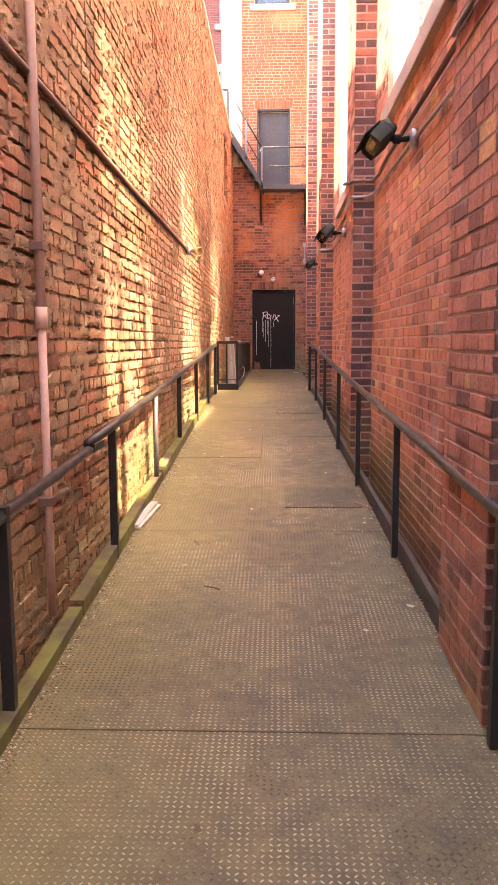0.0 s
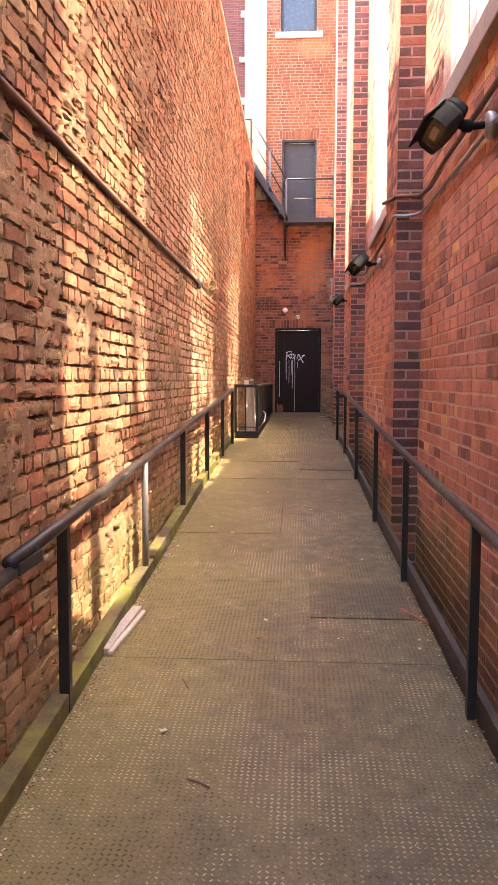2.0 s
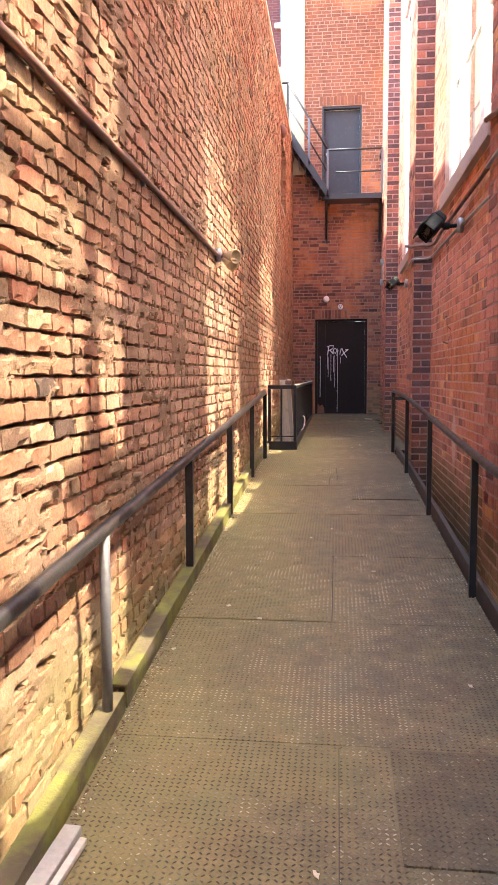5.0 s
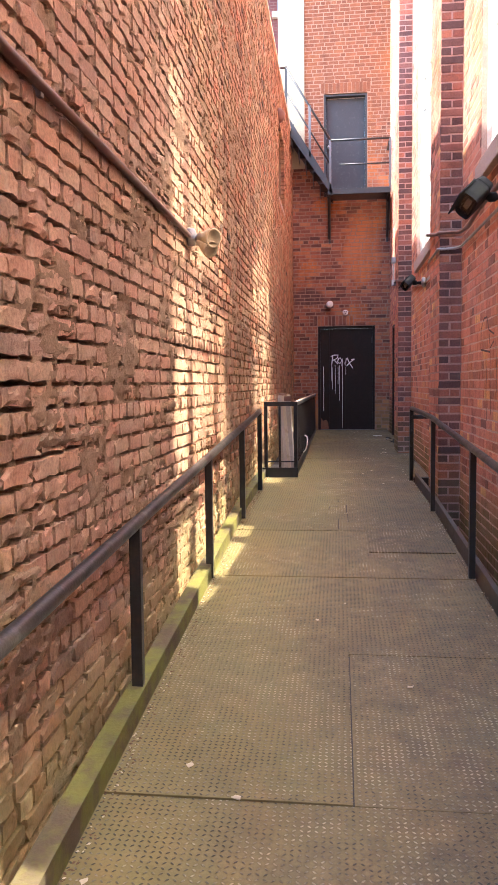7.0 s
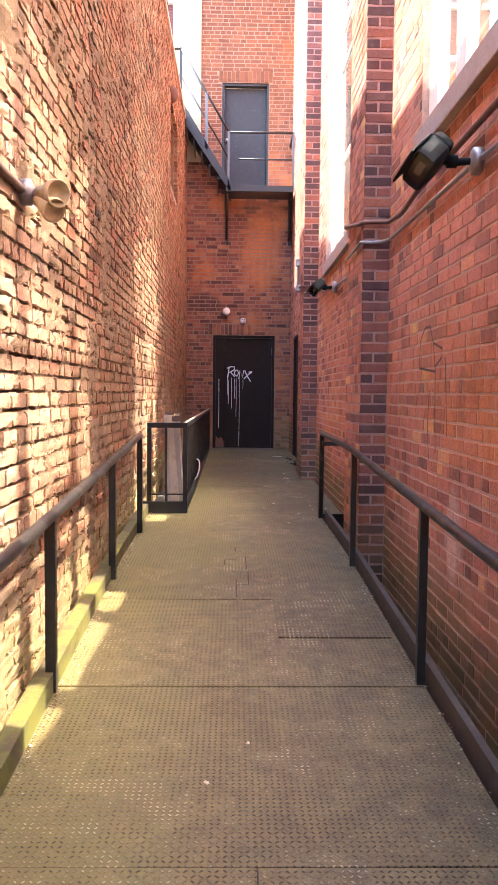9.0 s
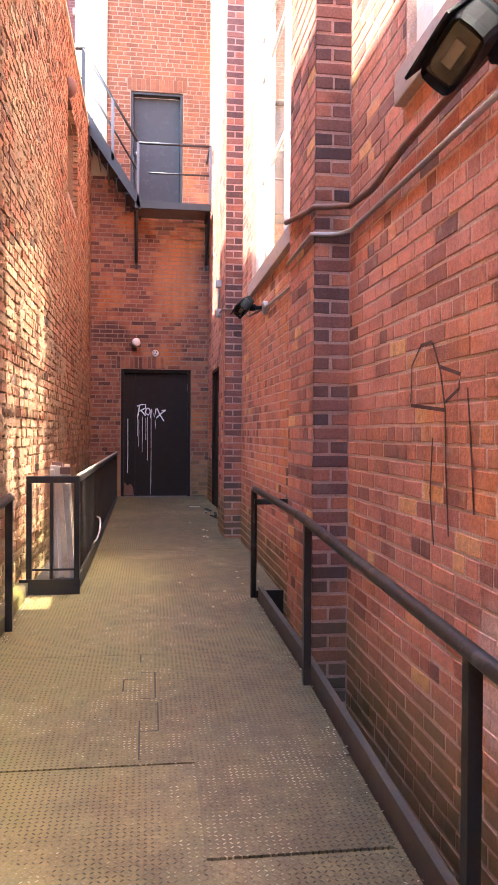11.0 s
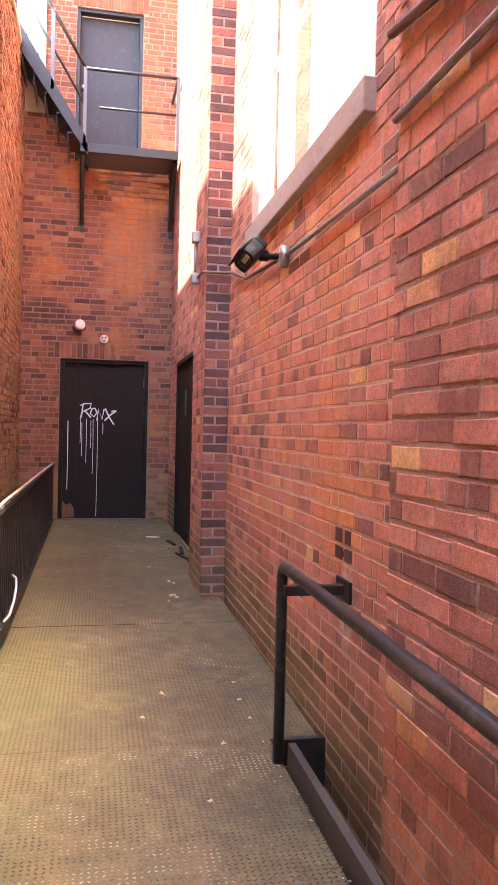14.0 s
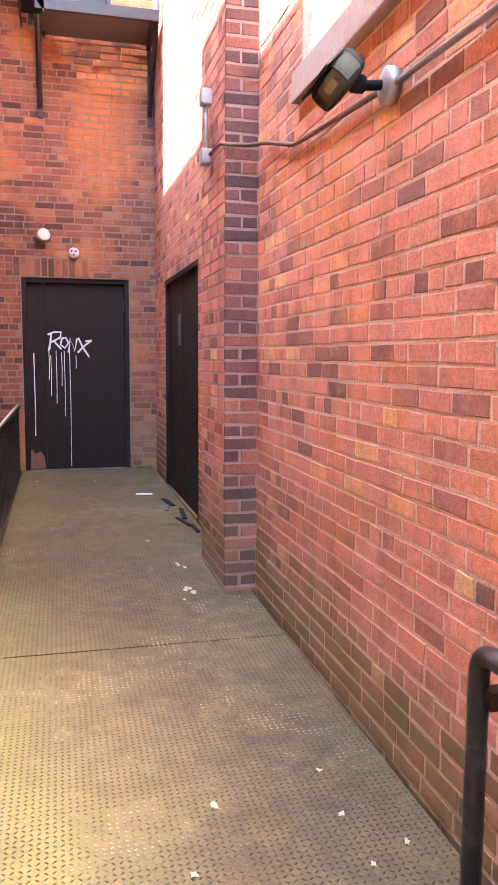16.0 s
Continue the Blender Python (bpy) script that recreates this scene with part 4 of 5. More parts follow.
tagged(part("trim_coping", bm, COPING), "thin pale metal coping along the wall top", "coping", kind="structure")

win = tagged(new("window_5"), "small dark window set deep in the eroded wall", "window", kind="structure")
a, b, z0, z1 = LEFT_SLOT
part("window_frame", boxes(((left_x(18) - 0.22, a, z0), (left_x(18) - 0.16, a + 0.07, z1)), ((left_x(18) - 0.22, b - 0.07, z0), (left_x(18) - 0.16, b, z1)), ((left_x(18) - 0.22, a + 0.07, z1 - 0.07), (left_x(18) - 0.16, b - 0.07, z1)), ((left_x(18) - 0.22, a + 0.07, z0), (left_x(18) - 0.16, b - 0.07, z0 + 0.07)), ((left_x(18) - 0.22, (a + b) / 2 - 0.025, z0 + 0.07), (left_x(18) - 0.16, (a + b) / 2 + 0.025, z1 - 0.07)), bevel=0.004), BROWN_CONDUIT, win)
part("pane", boxes(((left_x(18) - 0.20, a + 0.07, z0 + 0.07), (left_x(18) - 0.19, b - 0.07, z1 - 0.07)), bevel=0.0), DARK_GLASS, win)
part("window_sill", boxes(((left_x(18) - 0.2, a, z0 - 0.06), (left_x(18) + 0.03, b, z0 - 0.002)), bevel=0.006), STONE, win, "stone sill")
hood = thing("vent_hood", "rusty round vent hood over the small window", "vent")
part("hood", lathe([(0.11, 0), (0.12, 0.03), (0.10, 0.08), (0.05, 0.12), (0.0, 0.13)], 16, pose(left_x(17.5) - 0.002, 17.55, 6.02, 0, 90, 0)), BROWN_CONDUIT, hood, smooth=True)

# ---- fire escape ----
esc = thing("fire_escape", "black iron fire escape landing with steep stair and thin rails", "fire escape")
LZ, LF, LX0, LX1 = 5.56, 20.50, -0.36, 0.80
part("landing", boxes(((LX0, LF + 0.05, LZ - 0.035), (LX1, BACK - 0.02, LZ)), bevel=0.003), GREY_IRON, esc)
part("landing_edge", boxes(((LX0 - 0.05, LF, LZ - 0.09), (LX1 + 0.01, LF + 0.05, LZ + 0.02)), ((LX1 - 0.04, LF + 0.05, LZ - 0.09), (LX1 + 0.01, BACK - 0.02, LZ - 0.036)), ((LX0 - 0.05, LF + 0.05, LZ - 0.09), (LX0, BACK - 0.02, LZ - 0.036)), bevel=0.004), BLACK_IRON, esc)
for x in (LX0 - 0.05, LX1 - 0.03):
    bm = bmesh.new()
    tube(bm, [(x + 0.02, LF + 0.12, LZ - 0.09), (x + 0.02, BACK - 0.03, LZ - 0.80)], 0.028, 8)
    box(bm, (x, BACK - 0.05, 4.66), (x + 0.045, BACK - 0.012, LZ - 0.09), 0.003)
    part("bracket", bm, BLACK_IRON, esc)
part("rail", pipe([(LX0, LF + 0.02, LZ + 0.95), (LX1, LF + 0.02, LZ + 0.95)], 0.022, 8), BLACK_IRON, esc, smooth=True)
part("rail", pipe([(LX0 + 0.18, LF + 0.02, LZ + 0.48), (LX1, LF + 0.02, LZ + 0.48)], 0.016, 8), BLACK_IRON, esc, smooth=True)
part("rail", pipe([(LX1, LF + 0.02, LZ + 0.95), (LX1, BACK - 0.02, LZ + 0.95)], 0.022, 8), BLACK_IRON, esc, smooth=True)
for x in (LX0, LX1):
    part("post", boxes(((x - 0.02, LF, LZ), (x + 0.02, LF + 0.04, LZ + 0.96)), bevel=0.003), GREY_IRON, esc)
SX1, SZ1 = -1.22, 6.98
slope = (SZ1 - LZ) / (LX0 - SX1)
for y in (LF, BACK - 0.12):
    bm = bmesh.new()
    pts = []
    for yy in (y, y + 0.03):
        for x, z in ((LX0 + 0.04, LZ - 0.12), (LX0 + 0.04, LZ + 0.06), (SX1 - 0.05, SZ1 + 0.16), (SX1 - 0.05, SZ1 - 0.16)):
            pts.append(bm.verts.new((x, yy, z)))
    for q in ((0, 1, 2, 3), (7, 6, 5, 4), (0, 4, 5, 1), (1, 5, 6, 2), (2, 6, 7, 3), (3, 7, 4, 0)):
        bm.faces.new([pts[i] for i in q])
    part("stringer", bm, BLACK_IRON, esc)
for k in range(6):
    x = LX0 - 0.09 - k * 0.14
    z = LZ + slope * (LX0 - x)
    part("tread", boxes(((x - 0.12, LF + 0.03, z - 0.02), (x + 0.08, BACK - 0.12, z)), ((x - 0.12, LF + 0.035, z - 0.17), (x - 0.11, BACK - 0.125, z - 0.02)), bevel=0.002), BLACK_IRON, esc)
part("upper_landing", boxes(((-2.6, LF, SZ1 - 0.10), (SX1, BACK - 0.02, SZ1 + 0.02)), bevel=0.003), BLACK_IRON, esc)
for x in (-0.76, SX1):
    z = LZ + slope * (LX0 - x)
    part("post", boxes(((x - 0.024, LF, z - 0.02), (x + 0.024, LF + 0.044, z + 0.98)), bevel=0.003), GREY_IRON if x > -1 else BLACK_IRON, esc)
for h, r in ((0.96, 0.022), (0.5, 0.016)):
    part("rail", pipe([(LX0, LF + 0.02, LZ + h), (SX1, LF + 0.02, SZ1 + h)], r, 8), BLACK_IRON, esc, smooth=True)
    part("rail", pipe([(SX1, LF + 0.02, SZ1 + h), (-2.6, LF + 0.02, SZ1 + h)], r, 8), BLACK_IRON, esc, smooth=True)

# ---- lamps ----
def flood_light(y, z, turn, label, size, group="flood lights of the east wall"):
    """A cast flood light on a knuckle and round box; its glass looks down the alley."""
    fl = thing("flood_light", label, "flood light", group)
    x = right_x(y) - 0.008
    part("junction_box", lathe([(0.062, 0), (0.062, 0.035), (0.05, 0.042), (0.018, 0.05)], 18, pose(x, y, z, 0, -90, 0)), GALVANISED, fl, "round grey junction box", True)
    knee, head = Vector((x - 0.13, y + 0.01, z - 0.005)), Vector((x - 0.235 if size > 0.9 else x - 0.20, y - 0.02, z + 0.01))
    part("arm", pipe([(x - 0.045, y, z), tuple(knee), (x - 0.19, y - 0.01, z + 0.0)], 0.017, 10), DARK_CAST, fl, smooth=True)
    part("knuckle", lathe([(0.024, -0.026), (0.03, -0.02), (0.03, 0.02), (0.024, 0.026)], 14, pose(x - 0.13, y + 0.01, z, 0, -90, 0)), DARK_CAST, fl, smooth=True)
    m = Matrix.Translation(head) @ turn @ Matrix.Scale(size, 4)
    bm = bmesh.new()
    # a hooded body: deep square front that narrows to a round back, set along its own -y
    rings = []
    for d, w, h, lift in ((-0.17, 0.088, 0.060, -0.012), (-0.13, 0.092, 0.066, -0.006), (0.0, 0.088, 0.070, 0.0), (0.045, 0.076, 0.062, 0.002), (0.055, 0.080, 0.066, 0.002), (0.12, 0.070, 0.056, 0.004), (0.15, 0.045, 0.035, 0.004)):
        ring = []
        for k in range(16):
            t = 2 * math.pi * k / 16
            c, s = math.cos(t), math.sin(t)
            p = 0.45
            ring.append(bm.verts.new((w * math.copysign(abs(c) ** p, c), d, lift + h * math.copysign(abs(s) ** p, s))))
        rings.append(ring)
    for a, b in zip(rings, rings[1:]):
        for k in range(16):
            bm.faces.new((a[k], a[(k + 1) % 16], b[(k + 1) % 16], b[k]))
    bm.faces.new(rings[-1])
    inner = [bm.verts.new((v.co.x * 0.86, -0.12, v.co.z * 0.86)) for v in rings[0]]
    for k in range(16):
        bm.faces.new((rings[0][k], rings[0][(k + 1) % 16], inner[(k + 1) % 16], inner[k]))
    bm.faces.new(inner)
    bm.transform(m)
    body = part("housing", bm, DARK_CAST, fl)
    bm = boxes(((-0.07, -0.150, -0.052), (0.07, -0.146, 0.036)), bevel=0.0)
    bm.transform(m)
    part("lens", bm, LENS, body, "dull glass lens")
    bm = boxes(((-0.035, -0.142, -0.025), (0.035, -0.125, 0.012)), bevel=0.004)
    bm.transform(m)
    part("reflector", bm, GALVANISED, body, "dull grey reflector")
    bm = boxes(((-0.095, -0.225, 0.052), (0.095, 0.0, 0.062)), bevel=0.003)
    bm.transform(m)
    part("visor", bm, DARK_CAST, body)
    return fl


FLOODS = ((5.18, 2.82), (10.06, 2.905), (14.83, 2.995))
front = Vector((-0.62, -0.48, -0.60)).normalized()
crown = Vector((-0.75, 0.10, 0.6))
crown = (crown - front * crown.dot(front)).normalized()
FLOOD_TURN = Matrix((front.cross(crown).normalized() * -1, front * -1, crown)).transposed().to_4x4() @ Matrix.Diagonal((1.12, 0.80, 1.0, 1))
for y, z in FLOODS:
    flood_light(y, z, FLOOD_TURN, "dark grey cast flood light tilted down on a wall bracket", 0.72 if y > 14 else 0.92)

bell = thing("bulb_lamp", "yellowed bulb-shaped spot lamp on a wall conduit", "wall lamp")
lx = left_x(9.8) + 0.03
part("junction_box", lathe([(0.055, 0), (0.055, 0.04), (0.02, 0.055)], 16, pose(lx, 9.78, 2.665, 0, 90, 0)), GALVANISED, bell, "round grey junction box", True)
part("arm", pipe([(lx + 0.04, 9.78, 2.66), (lx + 0.10, 9.74, 2.64)], 0.02, 10), GALVANISED, bell, smooth=True)
low = lathe([(0.022, 0.0), (0.026, 0.04), (0.042, 0.08), (0.052, 0.12), (0.05, 0.135), (0.04, 0.11)], 18, look((lx + 0.07, 9.76, 2.63), (lx + 0.26, 9.60, 2.50)) @ pose(0, 0, 0, 180, 0, 0))
part("shade", low, LAMP_CREAM, bell, smooth=True)
shell = lathe([(0.028, 0.0), (0.032, 0.05), (0.046, 0.08), (0.056, 0.12), (0.057, 0.14), (0.050, 0.142), (0.038, 0.11)], 20, look((lx + 0.08, 9.76, 2.66), (lx + 0.30, 9.55, 2.60)) @ pose(0, 0, 0, 180, 0, 0))
part("shade", shell, LAMP_CREAM, bell, smooth=True)

back_lamp = thing("bulb_lamp", "small white round lamp above the black door", "wall lamp")
part("base", lathe([(0.05, 0), (0.05, 0.03), (0.02, 0.04)], 16, pose(-0.43, BACK - 0.012, 3.38, 90, 0, 0)), GREY_IRON, back_lamp, smooth=True)
part("shade", lathe([(0.035, 0.03), (0.05, 0.05), (0.068, 0.11), (0.068, 0.15), (0.055, 0.16)], 18, pose(-0.43, BACK - 0.012, 3.38, 80, 0, 20)), LAMP_WHITE, back_lamp, smooth=True)
box_2 = thing("junction_box", "small pale junction box with three dark knockouts", "junction box")
part("cover", lathe([(0.058, 0), (0.058, 0.03), (0.045, 0.04)], 16, pose(-0.065, BACK - 0.012, 3.235, 90, 0, 0)), LAMP_WHITE, box_2, smooth=True)
for dx, dz in ((-0.022, 0.018), (0.022, 0.018), (0.0, -0.022)):
    part("knockout", lathe([(0.011, 0), (0.011, 0.004)], 10, pose(-0.065 + dx, BACK - 0.0515, 3.235 + dz, 90, 0, 0)), DARK_CAST, box_2)

# ---- conduits ----
def conduit(name, points, radius, material, label, place, straps=()):
    c = thing(name, label, "conduit")
    part("tube", pipe([place(*p) for p in points], radius, 10), material, c, smooth=True)
    for u, z in straps:
        p = Vector(place(u, z, radius + 0.004))
        part("strap", boxes((p - Vector((radius + 0.004, 0.012, radius + 0.012)), p + Vector((radius + 0.004, 0.012, radius + 0.012))), bevel=0.003), GALVANISED, c)
    return c


conduit("conduit", [(-3, 2.70, 0.045), (3.2, 2.70, 0.045), (6.5, 2.68, 0.045), (9.75, 2.665, 0.045)], 0.017, BROWN_CONDUIT, "thin rusty horizontal conduit along the eroded wall", on_left, [(3.9, 2.70), (5.6, 2.685), (7.4, 2.675)])
pvc = thing("vent_pipe", "tall pinkish plastic pipe clipped to the eroded wall", "pipe")
px = left_x(3.5) + 0.062
part("tube", pipe([(px, 3.50, 0.22), (px, 3.50, 1.62)], 0.019, 14), PVC, pvc, smooth=True)
part("tube", pipe([(px, 3.50, 1.62), (px + 0.003, 3.49, 3.2), (px, 3.50, 5.6)], 0.021, 14), PVC, pvc, smooth=True)
for z in (0.78, 1.95, 3.3):
    part("clip", boxes(((left_x(3.5) + 0.01, 3.46, z - 0.02), (px + 0.03, 3.54, z + 0.02)), bevel=0.005), BROWN_CONDUIT, pvc)
part("coupling", pipe([(px, 3.50, 1.58), (px, 3.50, 1.68)], 0.028, 14), PVC, pvc, smooth=True)

for k, y0 in enumerate(PILASTERS[1:4]):
    y1, d = y0 + PILASTER_LENGTH, PILASTER_DEPTH + 0.018
    yl, zl = FLOODS[k]
    # from the last lamp's box round the pier to this bay's lamp
    before = FLOODS[k - 1][0] + 0.05 if k else y0 - 2.4
    conduit("conduit", [(before, zl - 0.09, 0.026), (y0 - 0.40, zl - 0.065, 0.026), (y0 - 0.13, zl - 0.065, 0.03), (y0 - 0.05, zl - 0.065, 0.07), (y0 - 0.025, zl - 0.065, 0.13), (y0 - 0.025, zl - 0.065, d - 0.01), (y0 - 0.01, zl - 0.065, d + 0.006), (y0 + 0.05, zl - 0.065, d + 0.004), (y1 - 0.02, zl - 0.066, d)], 0.012, GALVANISED, "thin grey conduit bent round the brick pier", on_right)
    if yl > y1:
        conduit("conduit", [(y1 + 0.01, zl - 0.06, 0.026), (yl - 0.05, zl - 0.005, 0.026)], 0.012, GALVANISED, "thin grey conduit feeding the flood light", on_right)
    conduit("conduit", [(y0 - 3.9, zl + 0.075, 0.032), (y0 - 0.95, zl + 0.065, 0.032), (y0 - 0.5, zl + 0.03, 0.032), (y0 - 0.16, zl + 0.05, 0.045), (y0 - 0.05, zl + 0.075, 0.11), (y0 - 0.04, zl + 0.07, d), (y0 + 0.02, zl + 0.07, d + 0.008), (y0 + 0.40, zl + 0.14, d + 0.004), (y1 + 0.02, zl + 0.20, d + 0.004)], 0.016, BROWN_CONDUIT, "brown painted conduit bent round the brick pier", on_right)
conduit("conduit", [(14.87, 3.0, 0.026), (15.9, 3.08, 0.026), (16.4, 3.22, 0.03), (16.58, 3.25, 0.06), (16.625, 3.26, 0.13), (16.63, 3.26, 0.225), (16.9, 3.27, 0.228)], 0.012, BROWN_CONDUIT, "thin conduit to the corner box", on_right)
jb = thing("junction_box", "two grey corner boxes joined by a short pipe on the pier", "junction box")
for z in (3.27, 3.61):
    part("box", boxes(((right_x(17) - 0.275, 16.93, z - 0.045), (right_x(17) - 0.209, 17.02, z + 0.045)), bevel=0.012), GALVANISED, jb)
part("tube", pipe([(right_x(17) - 0.24, 16.975, 3.27), (right_x(17) - 0.24, 16.975, 3.61)], 0.014, 8), GALVANISED, jb, smooth=True)

# a worn scrawl and a pair of broken bricks on the red wall
scrawl = tagged(new("graffiti"), "faint black spray-paint scrawl with drips on red brick", "graffiti")
for line in [[(11.11, 2.01), (11.1, 2.16), (11.0, 2.23), (10.88, 2.23)], [(10.88, 2.23), (10.8, 2.12), (10.75, 1.97), (10.74, 1.77), (10.71, 1.52)], [(11.11, 2.0), (10.75, 1.97)], [(10.8, 2.13), (10.62, 2.09), (10.63, 2.04), (10.75, 2.0)], [(10.56, 2.04), (10.53, 1.87), (10.5, 1.62)], [(10.87, 1.87), (10.89, 1.66), (10.85, 1.47)]]:
    stroke(line, on_right, 0.014, "sprayed_line", SCRAWL_PAINT, scrawl, 0.0075)
mark = tagged(new("paint_mark"), "small green spray-paint mark on red brick", "graffiti")
for line in ([(4.50, 1.64), (4.50, 1.57)], [(4.51, 1.58), (4.40, 1.58)], [(4.44, 1.62), (4.41, 1.56)]):
    stroke(line, on_right, 0.012, "sprayed_line", GREEN_PAINT, mark, 0.0075)
holes = tagged(new("wall_damage"), "pair of dark broken bricks with a knocked-out hole", "wall damage")
# thin dark slabs on the face; the hole's darkness is put into their colour
for y, z, w, h in ((13.825, 1.59, 0.085, 0.060), (13.705, 1.59, 0.075, 0.060), (13.82, 1.515, 0.09, 0.056), (13.70, 1.515, 0.085, 0.056), (13.765, 1.515, 0.012, 0.03)):
    part("broken_brick", boxes(((right_x(y) - 0.0068, y - w / 2, z - h / 2), (right_x(y) - 0.001, y + w / 2, z + h / 2)), bevel=0.003), SCRAWL_PAINT, holes)

# ---- building beyond and unseen wall behind ----
far = thing("far_building", "dark red brick building with stone-trimmed windows beyond the alley", "building")
part("wall", boxes(((-9, 27, -0.62), (-0.8, 34, 17)), bevel=0.0), FAR_BRICK, far)
part("roof", boxes(((-9.2, 26.8, 17), (-0.6, 34.2, 17.4)), bevel=0.02), STONE, far)
for x in (-1.42, -3.1, -4.8):
    for z in (6.6, 9.3, 12.0):
        w = part("window", boxes(((x - 0.45, 26.97, z), (x + 0.45, 27.01, z + 1.25)), bevel=0.0), DARK_GLASS, far)
        part("frame", boxes(((x - 0.45, 26.93, z), (x - 0.38, 26.98, z + 1.25)), ((x + 0.38, 26.93, z), (x + 0.45, 26.98, z + 1.25)), ((x - 0.38, 26.93, z + 0.6), (x + 0.38, 26.98, z + 0.66)), bevel=0.004), GREY_IRON, w)
        part("lintel", boxes(((x - 0.56, 26.92, z + 1.25), (x + 0.56, 27.0, z + 1.45)), bevel=0.01), PALE_STONE, w)
        part("sill", boxes(((x - 0.6, 26.88, z - 0.14), (x + 0.6, 27.0, z)), bevel=0.01), PALE_STONE, w)
# a wall added out of view, to close the open end behind the camera
tagged(part("wall_street", boxes(((-14, -16.5, -0.62), (14, -16, 9)), bevel=0.0), PLAIN_WALL), "plain rendered wall added out of view behind the start", "wall", kind="structure")

# ---- litter ----
def scrap(kind, x, y, size, material, label, seed):
    """A curled leaf or flake: a small bent sheet with thickness, resting on the plate."""
    r = random.Random(seed)
    bm = bmesh.new()
    n = 9
    z = deck_z(y) + 0.004
    top, low = [], []
    for k in range(n):
        t = 2 * math.pi * k / n
        rad = size * (0.55 + 0.45 * r.random()) * (1.0 if k % 2 else 0.7)
        p = Vector((rad * math.cos(t), rad * 0.6 * math.sin(t), abs(math.cos(t)) * size * 0.25 * r.random()))
        top.append(bm.verts.new(p + Vector((0, 0, 0.003))))
        low.append(bm.verts.new(p))
    bm.faces.new(top)
    bm.faces.new(low[::-1])
    for k in range(n):
        bm.faces.new((top[k], low[k], low[(k + 1) % n], top[(k + 1) % n]))
    bm.transform(pose(x, y, z, 0, 0, r.random() * 360))
    return tagged(part(kind, bm, material), label, "litter")


board = thing("wood_offcut", "split pale wooden offcut lying against the kerb", "wood offcut")
bm = boxes(((-0.028, -0.31, 0.0), (0.028, 0.31, 0.03)), bevel=0.005)
bm.transform(pose(-0.932, 5.33, deck_z(5.33) + 0.004, 3.0, 0, -3.5))
part("plank", bm, BOARD_PALE, board, "flaking white paint")
bm = boxes(((-0.012, -0.29, 0.0), (0.012, 0.30, 0.02)), bevel=0.004)
bm.transform(pose(-0.893, 5.30, deck_z(5.30) + 0.004, 3.0, 0, -5))
part("splinter", bm, WOOD, board)
straw = thing("drinking_straw", "short red plastic straw on the ramp plates", "straw")
part("tube", pipe([(0.59, 5.75, deck_z(5.75) + 0.010), (0.71, 5.53, deck_z(5.53) + 0.012)], 0.005, 8), RED_STRAW, straw)
for i, (x, y, s, pale) in enumerate(((-0.225, 2.05, 0.026, 0), (-0.52, 4.30, 0.034, 1), (0.68, 3.72, 0.034, 1), (-0.20, 5.27, 0.020, 0), (0.45, 6.745, 0.024, 1), (-0.174, 5.53, 0.022, 1), (0.615, 5.18, 0.022, 1), (0.63, 5.30, 0.020, 1), (0.42, 3.43, 0.022, 1), (-0.53, 7.45, 0.030, 1), (-0.72, 7.63, 0.026, 1), (-0.90, 7.02, 0.022, 1), (0.114, 8.32, 0.026, 1), (0.414, 13.94, 0.022, 1), (0.283, 13.45, 0.020, 1), (0.20, 14.57, 0.026, 1), (0.087, 14.27, 0.024, 1), (0.579, 14.44, 0.020, 1), (0.585, 14.2, 0.018, 1), (0.72, 14.27, 0.022, 1), (0.592, 14.69, 0.018, 1), (-0.25, 18.56, 0.040, 0), (-0.094, 19.94, 0.040, 0), (-0.307, 9.10, 0.018, 1), (-0.159, 9.37, 0.016, 1), (0.213, 5.29, 0.014, 1), (-0.5, 20.6, 0.03, 1), (0.1, 20.5, 0.025, 1))):
    scrap("leaf" if not pale else "paper_scrap", x, y, s, LITTER_PALE if pale else LITTER, "small dry brown leaf on the steel ramp" if not pale else "small pale paper scrap on the steel ramp", i)
for i, (x, y, a) in enumerate(((-0.50, 4.72, 112), (-0.34, 3.95, 150))):
    t = thing("twig", "short dark twig on the steel ramp", "twig")
    c, s = math.cos(math.radians(a)), math.sin(math.radians(a))
    part("stem", pipe([(x - 0.05 * c, y - 0.05 * s, deck_z(y) + 0.006), (x, y + 0.006, deck_z(y) + 0.008), (x + 0.05 * c, y + 0.05 * s, deck_z(y) + 0.007)], 0.004, 6), LITTER, t)

# bird droppings, strips of the broken threshold, scored lines
def on_deck(u, z, d):
    return (u, z, deck_z(z) + d)


r = random.Random(21)
for x, y, size in ((0.473, 16.69, 0.06), (0.50, 17.22, 0.05), (0.42, 16.55, 0.025), (0.36, 17.9, 0.03)):
    splash = thing("bird_dropping", "dried white bird dropping on the tread plate", "dropping")
    for k in range(4):
        n = 8
        cx, cy, rad = x + r.uniform(-1, 1) * size * 0.5, y + r.uniform(-1, 1) * size, size * r.uniform(0.2, 0.45)
        pts = [(cx + rad * math.cos(6.283 * j / n) * r.uniform(0.5, 1.1), cy + rad * 1.8 * math.sin(6.283 * j / n) * r.uniform(0.5, 1.1)) for j in range(n)]
        bm = bmesh.new()
        top = [bm.verts.new(on_deck(a, b, 0.0062)) for a, b in pts]
        mid = bm.verts.new(on_deck(cx, cy, 0.0075))
        for j in range(n):
            bm.faces.new((top[j], top[(j + 1) % n], mid))
        part("splash", bm, LITTER_PALE, splash)
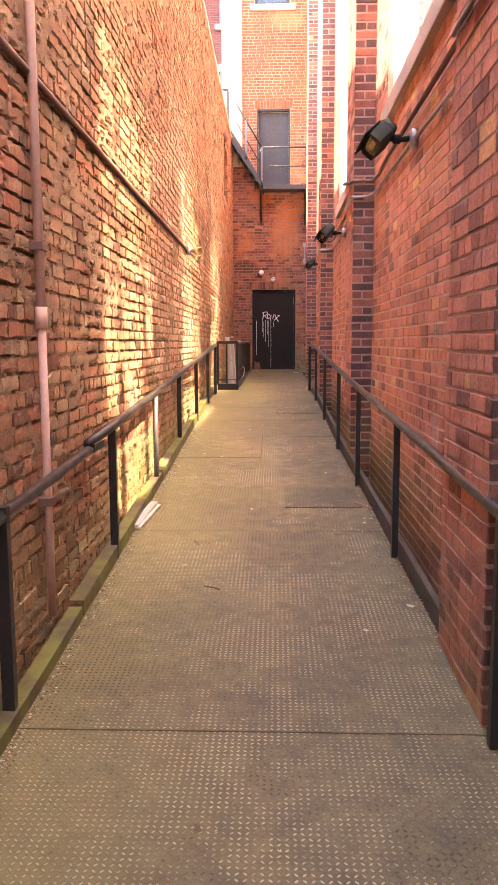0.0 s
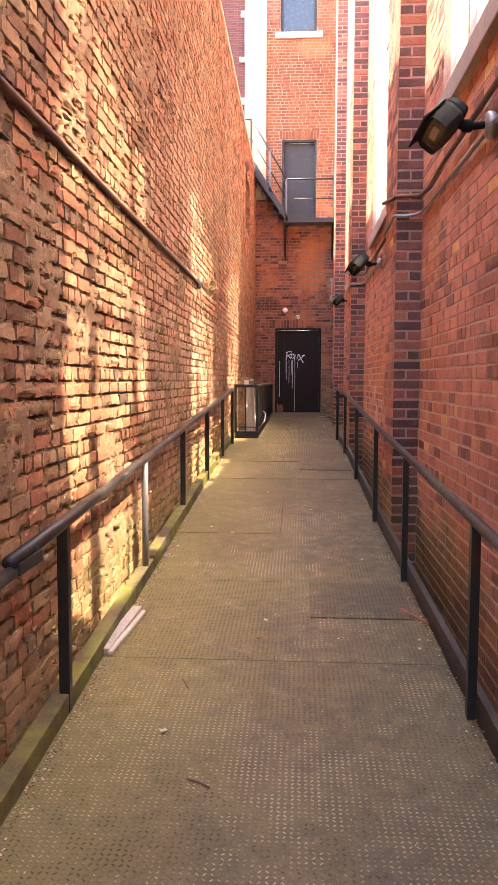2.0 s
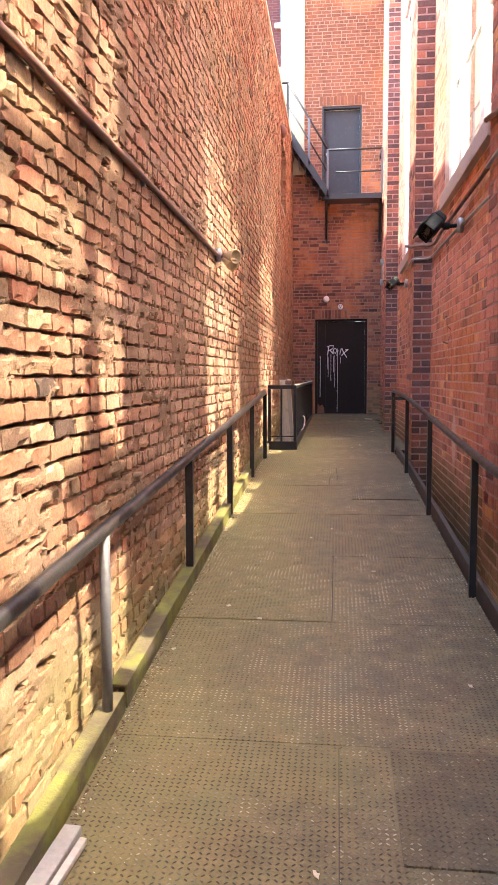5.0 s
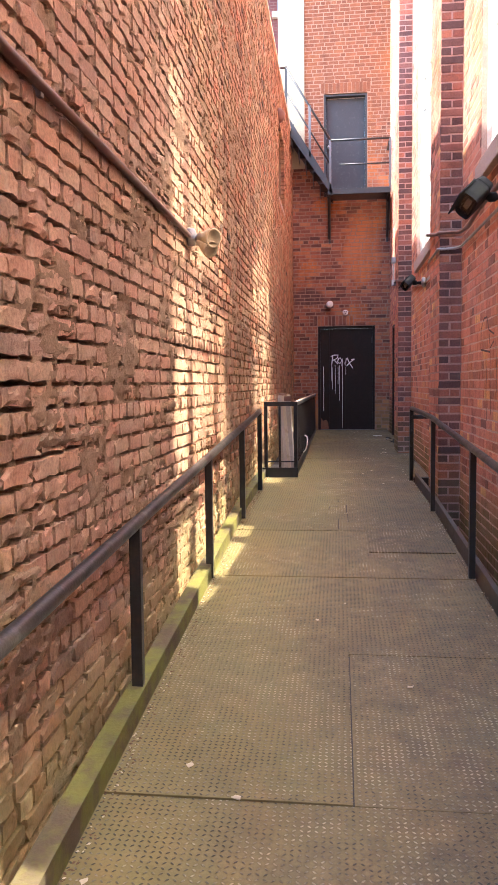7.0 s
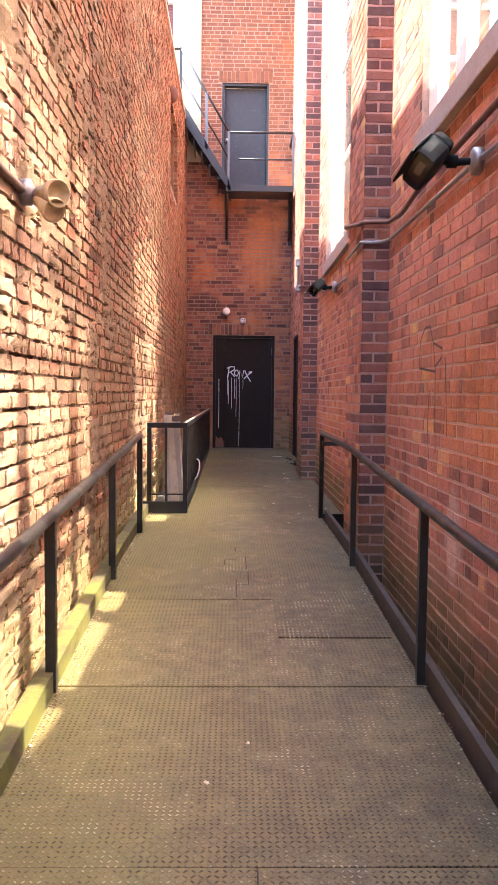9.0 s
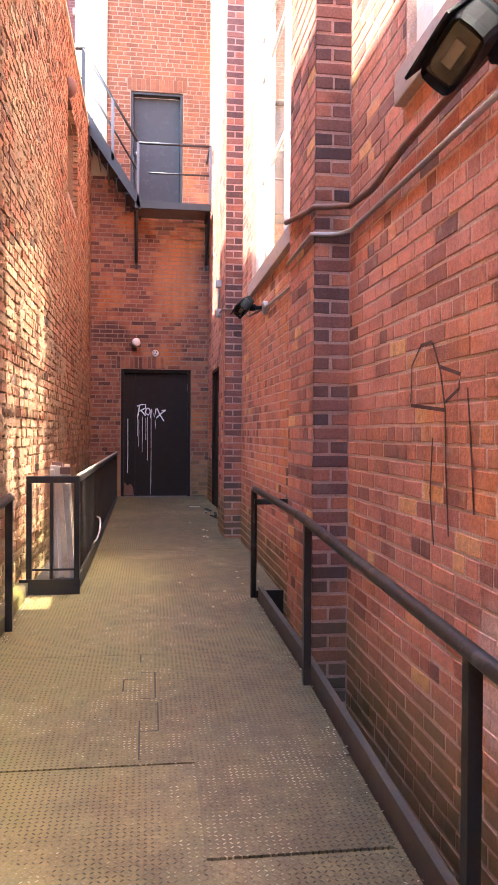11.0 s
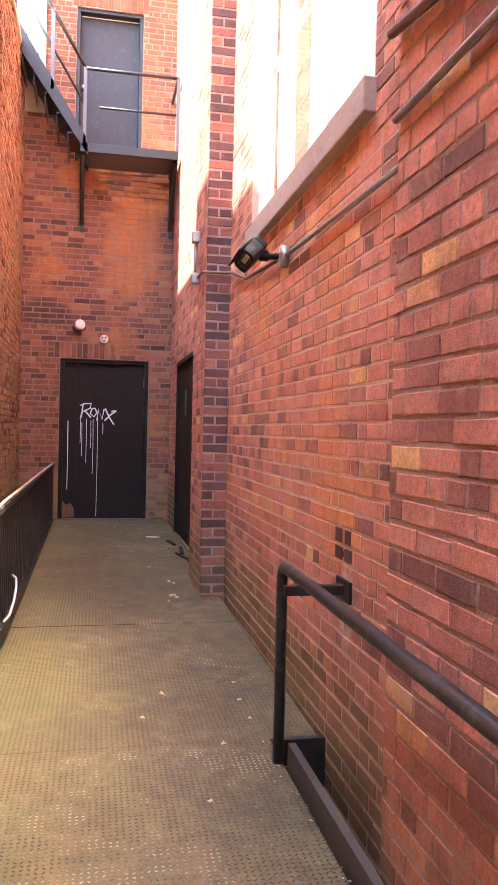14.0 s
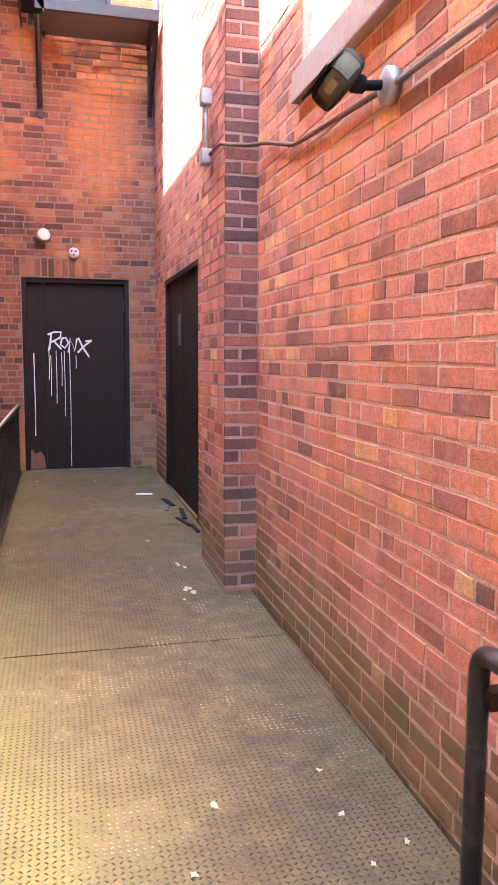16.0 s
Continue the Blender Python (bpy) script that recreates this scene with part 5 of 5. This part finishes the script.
for x, y, w, l, turn, m in ((0.70, 19.25, 0.05, 0.30, 8, DARK_CAST), (0.76, 18.75, 0.04, 0.42, -4, DARK_CAST), (0.72, 18.45, 0.035, 0.30, 12, DARK_CAST), (0.66, 19.0, 0.03, 0.22, -10, GREY_IRON), (0.525, 19.67, 0.02, 0.16, 80, WHITE_PAINT), (0.77, 18.2, 0.03, 0.25, 2, DARK_CAST)):
    strip = thing("threshold_strip", "loose dark strip broken off the doorway threshold" if m != WHITE_PAINT else "loose white strip lying before the doors", "strip")
    bm = boxes(((-w / 2, -l / 2, 0.0), (w / 2, l / 2, 0.012)), bevel=0.002)
    bm.transform(pose(x, y, deck_z(y) + 0.004, 0.9, 0, turn))
    part("strip", bm, m, strip)
marks = tagged(new("scored_lines"), "thin dark scored lines on a ramp plate", "mark")
for line in ([(-0.205, 12.40), (-0.20, 11.14)], [(-0.29, 12.0), (-0.205, 12.0)], [(-0.29, 11.85), (-0.205, 11.85)], [(-0.285, 12.0), (-0.285, 11.85)], [(-0.20, 12.1), (-0.10, 12.1)], [(-0.13, 12.1), (-0.13, 11.75)], [(-0.20, 11.75), (-0.11, 11.75)], [(-0.12, 11.7), (-0.12, 11.4)], [(-0.20, 11.4), (-0.12, 11.4)]):
    stroke(line, on_deck, 0.007, "scored_line", DARK_ROOM, marks, 0.0055)
bm = bmesh.new()
pts = [(-0.585, 0.80), (-0.42, 0.80), (-0.43, 0.93), (-0.47, 1.0), (-0.53, 0.97), (-0.58, 1.03)]
bm.faces.new([bm.verts.new(on_back(u, z, -0.086)) for u, z in pts])
part("rust_hole", bm, RUST, leaves[0], "rusted-through corner")

# leaf litter and grit along both kerbs
r = random.Random(3)
verts, faces, verts2, faces2 = [], [], [], []
for k in range(3400):
    y = r.uniform(-1, 14.0) if k % 3 else r.uniform(1.5, 7)
    west = r.random() < 0.6
    off = abs(r.gauss(0, 0.028))
    x = (kerb_x(y) + 0.008 + off) if west else (rail_x(y) + 0.022 - off)
    s, t = r.uniform(0.002, 0.010), r.random() * 6.28
    if k % 9 == 0:
        x, s = r.uniform(-0.9, 0.6), r.uniform(0.002, 0.007)
    c, sn, z = math.cos(t) * s, math.sin(t) * s, deck_z(y) + 0.0045
    vv, ff = (verts, faces) if k % 4 else (verts2, faces2)
    b = len(vv)
    vv += [(x + c, y + sn, z), (x - sn * 0.5, y + c * 0.5, z), (x - c, y - sn, z), (x + sn * 0.5, y - c * 0.5, z), (x, y, z + s * r.uniform(0.2, 0.7))]
    ff += [(b, b + 1, b + 4), (b + 1, b + 2, b + 4), (b + 2, b + 3, b + 4), (b + 3, b, b + 4)]
tagged(link_mesh("leaf_litter", verts, faces, LITTER), "crumbled brown leaf litter along the kerbs", "leaf litter", kind="stuff")
tagged(link_mesh("grit", verts2, faces2, LITTER_PALE), "pale grit and flakes scattered on the ramp", "grit", kind="stuff")

# ---- single bricks, last ----
lay_pieces()
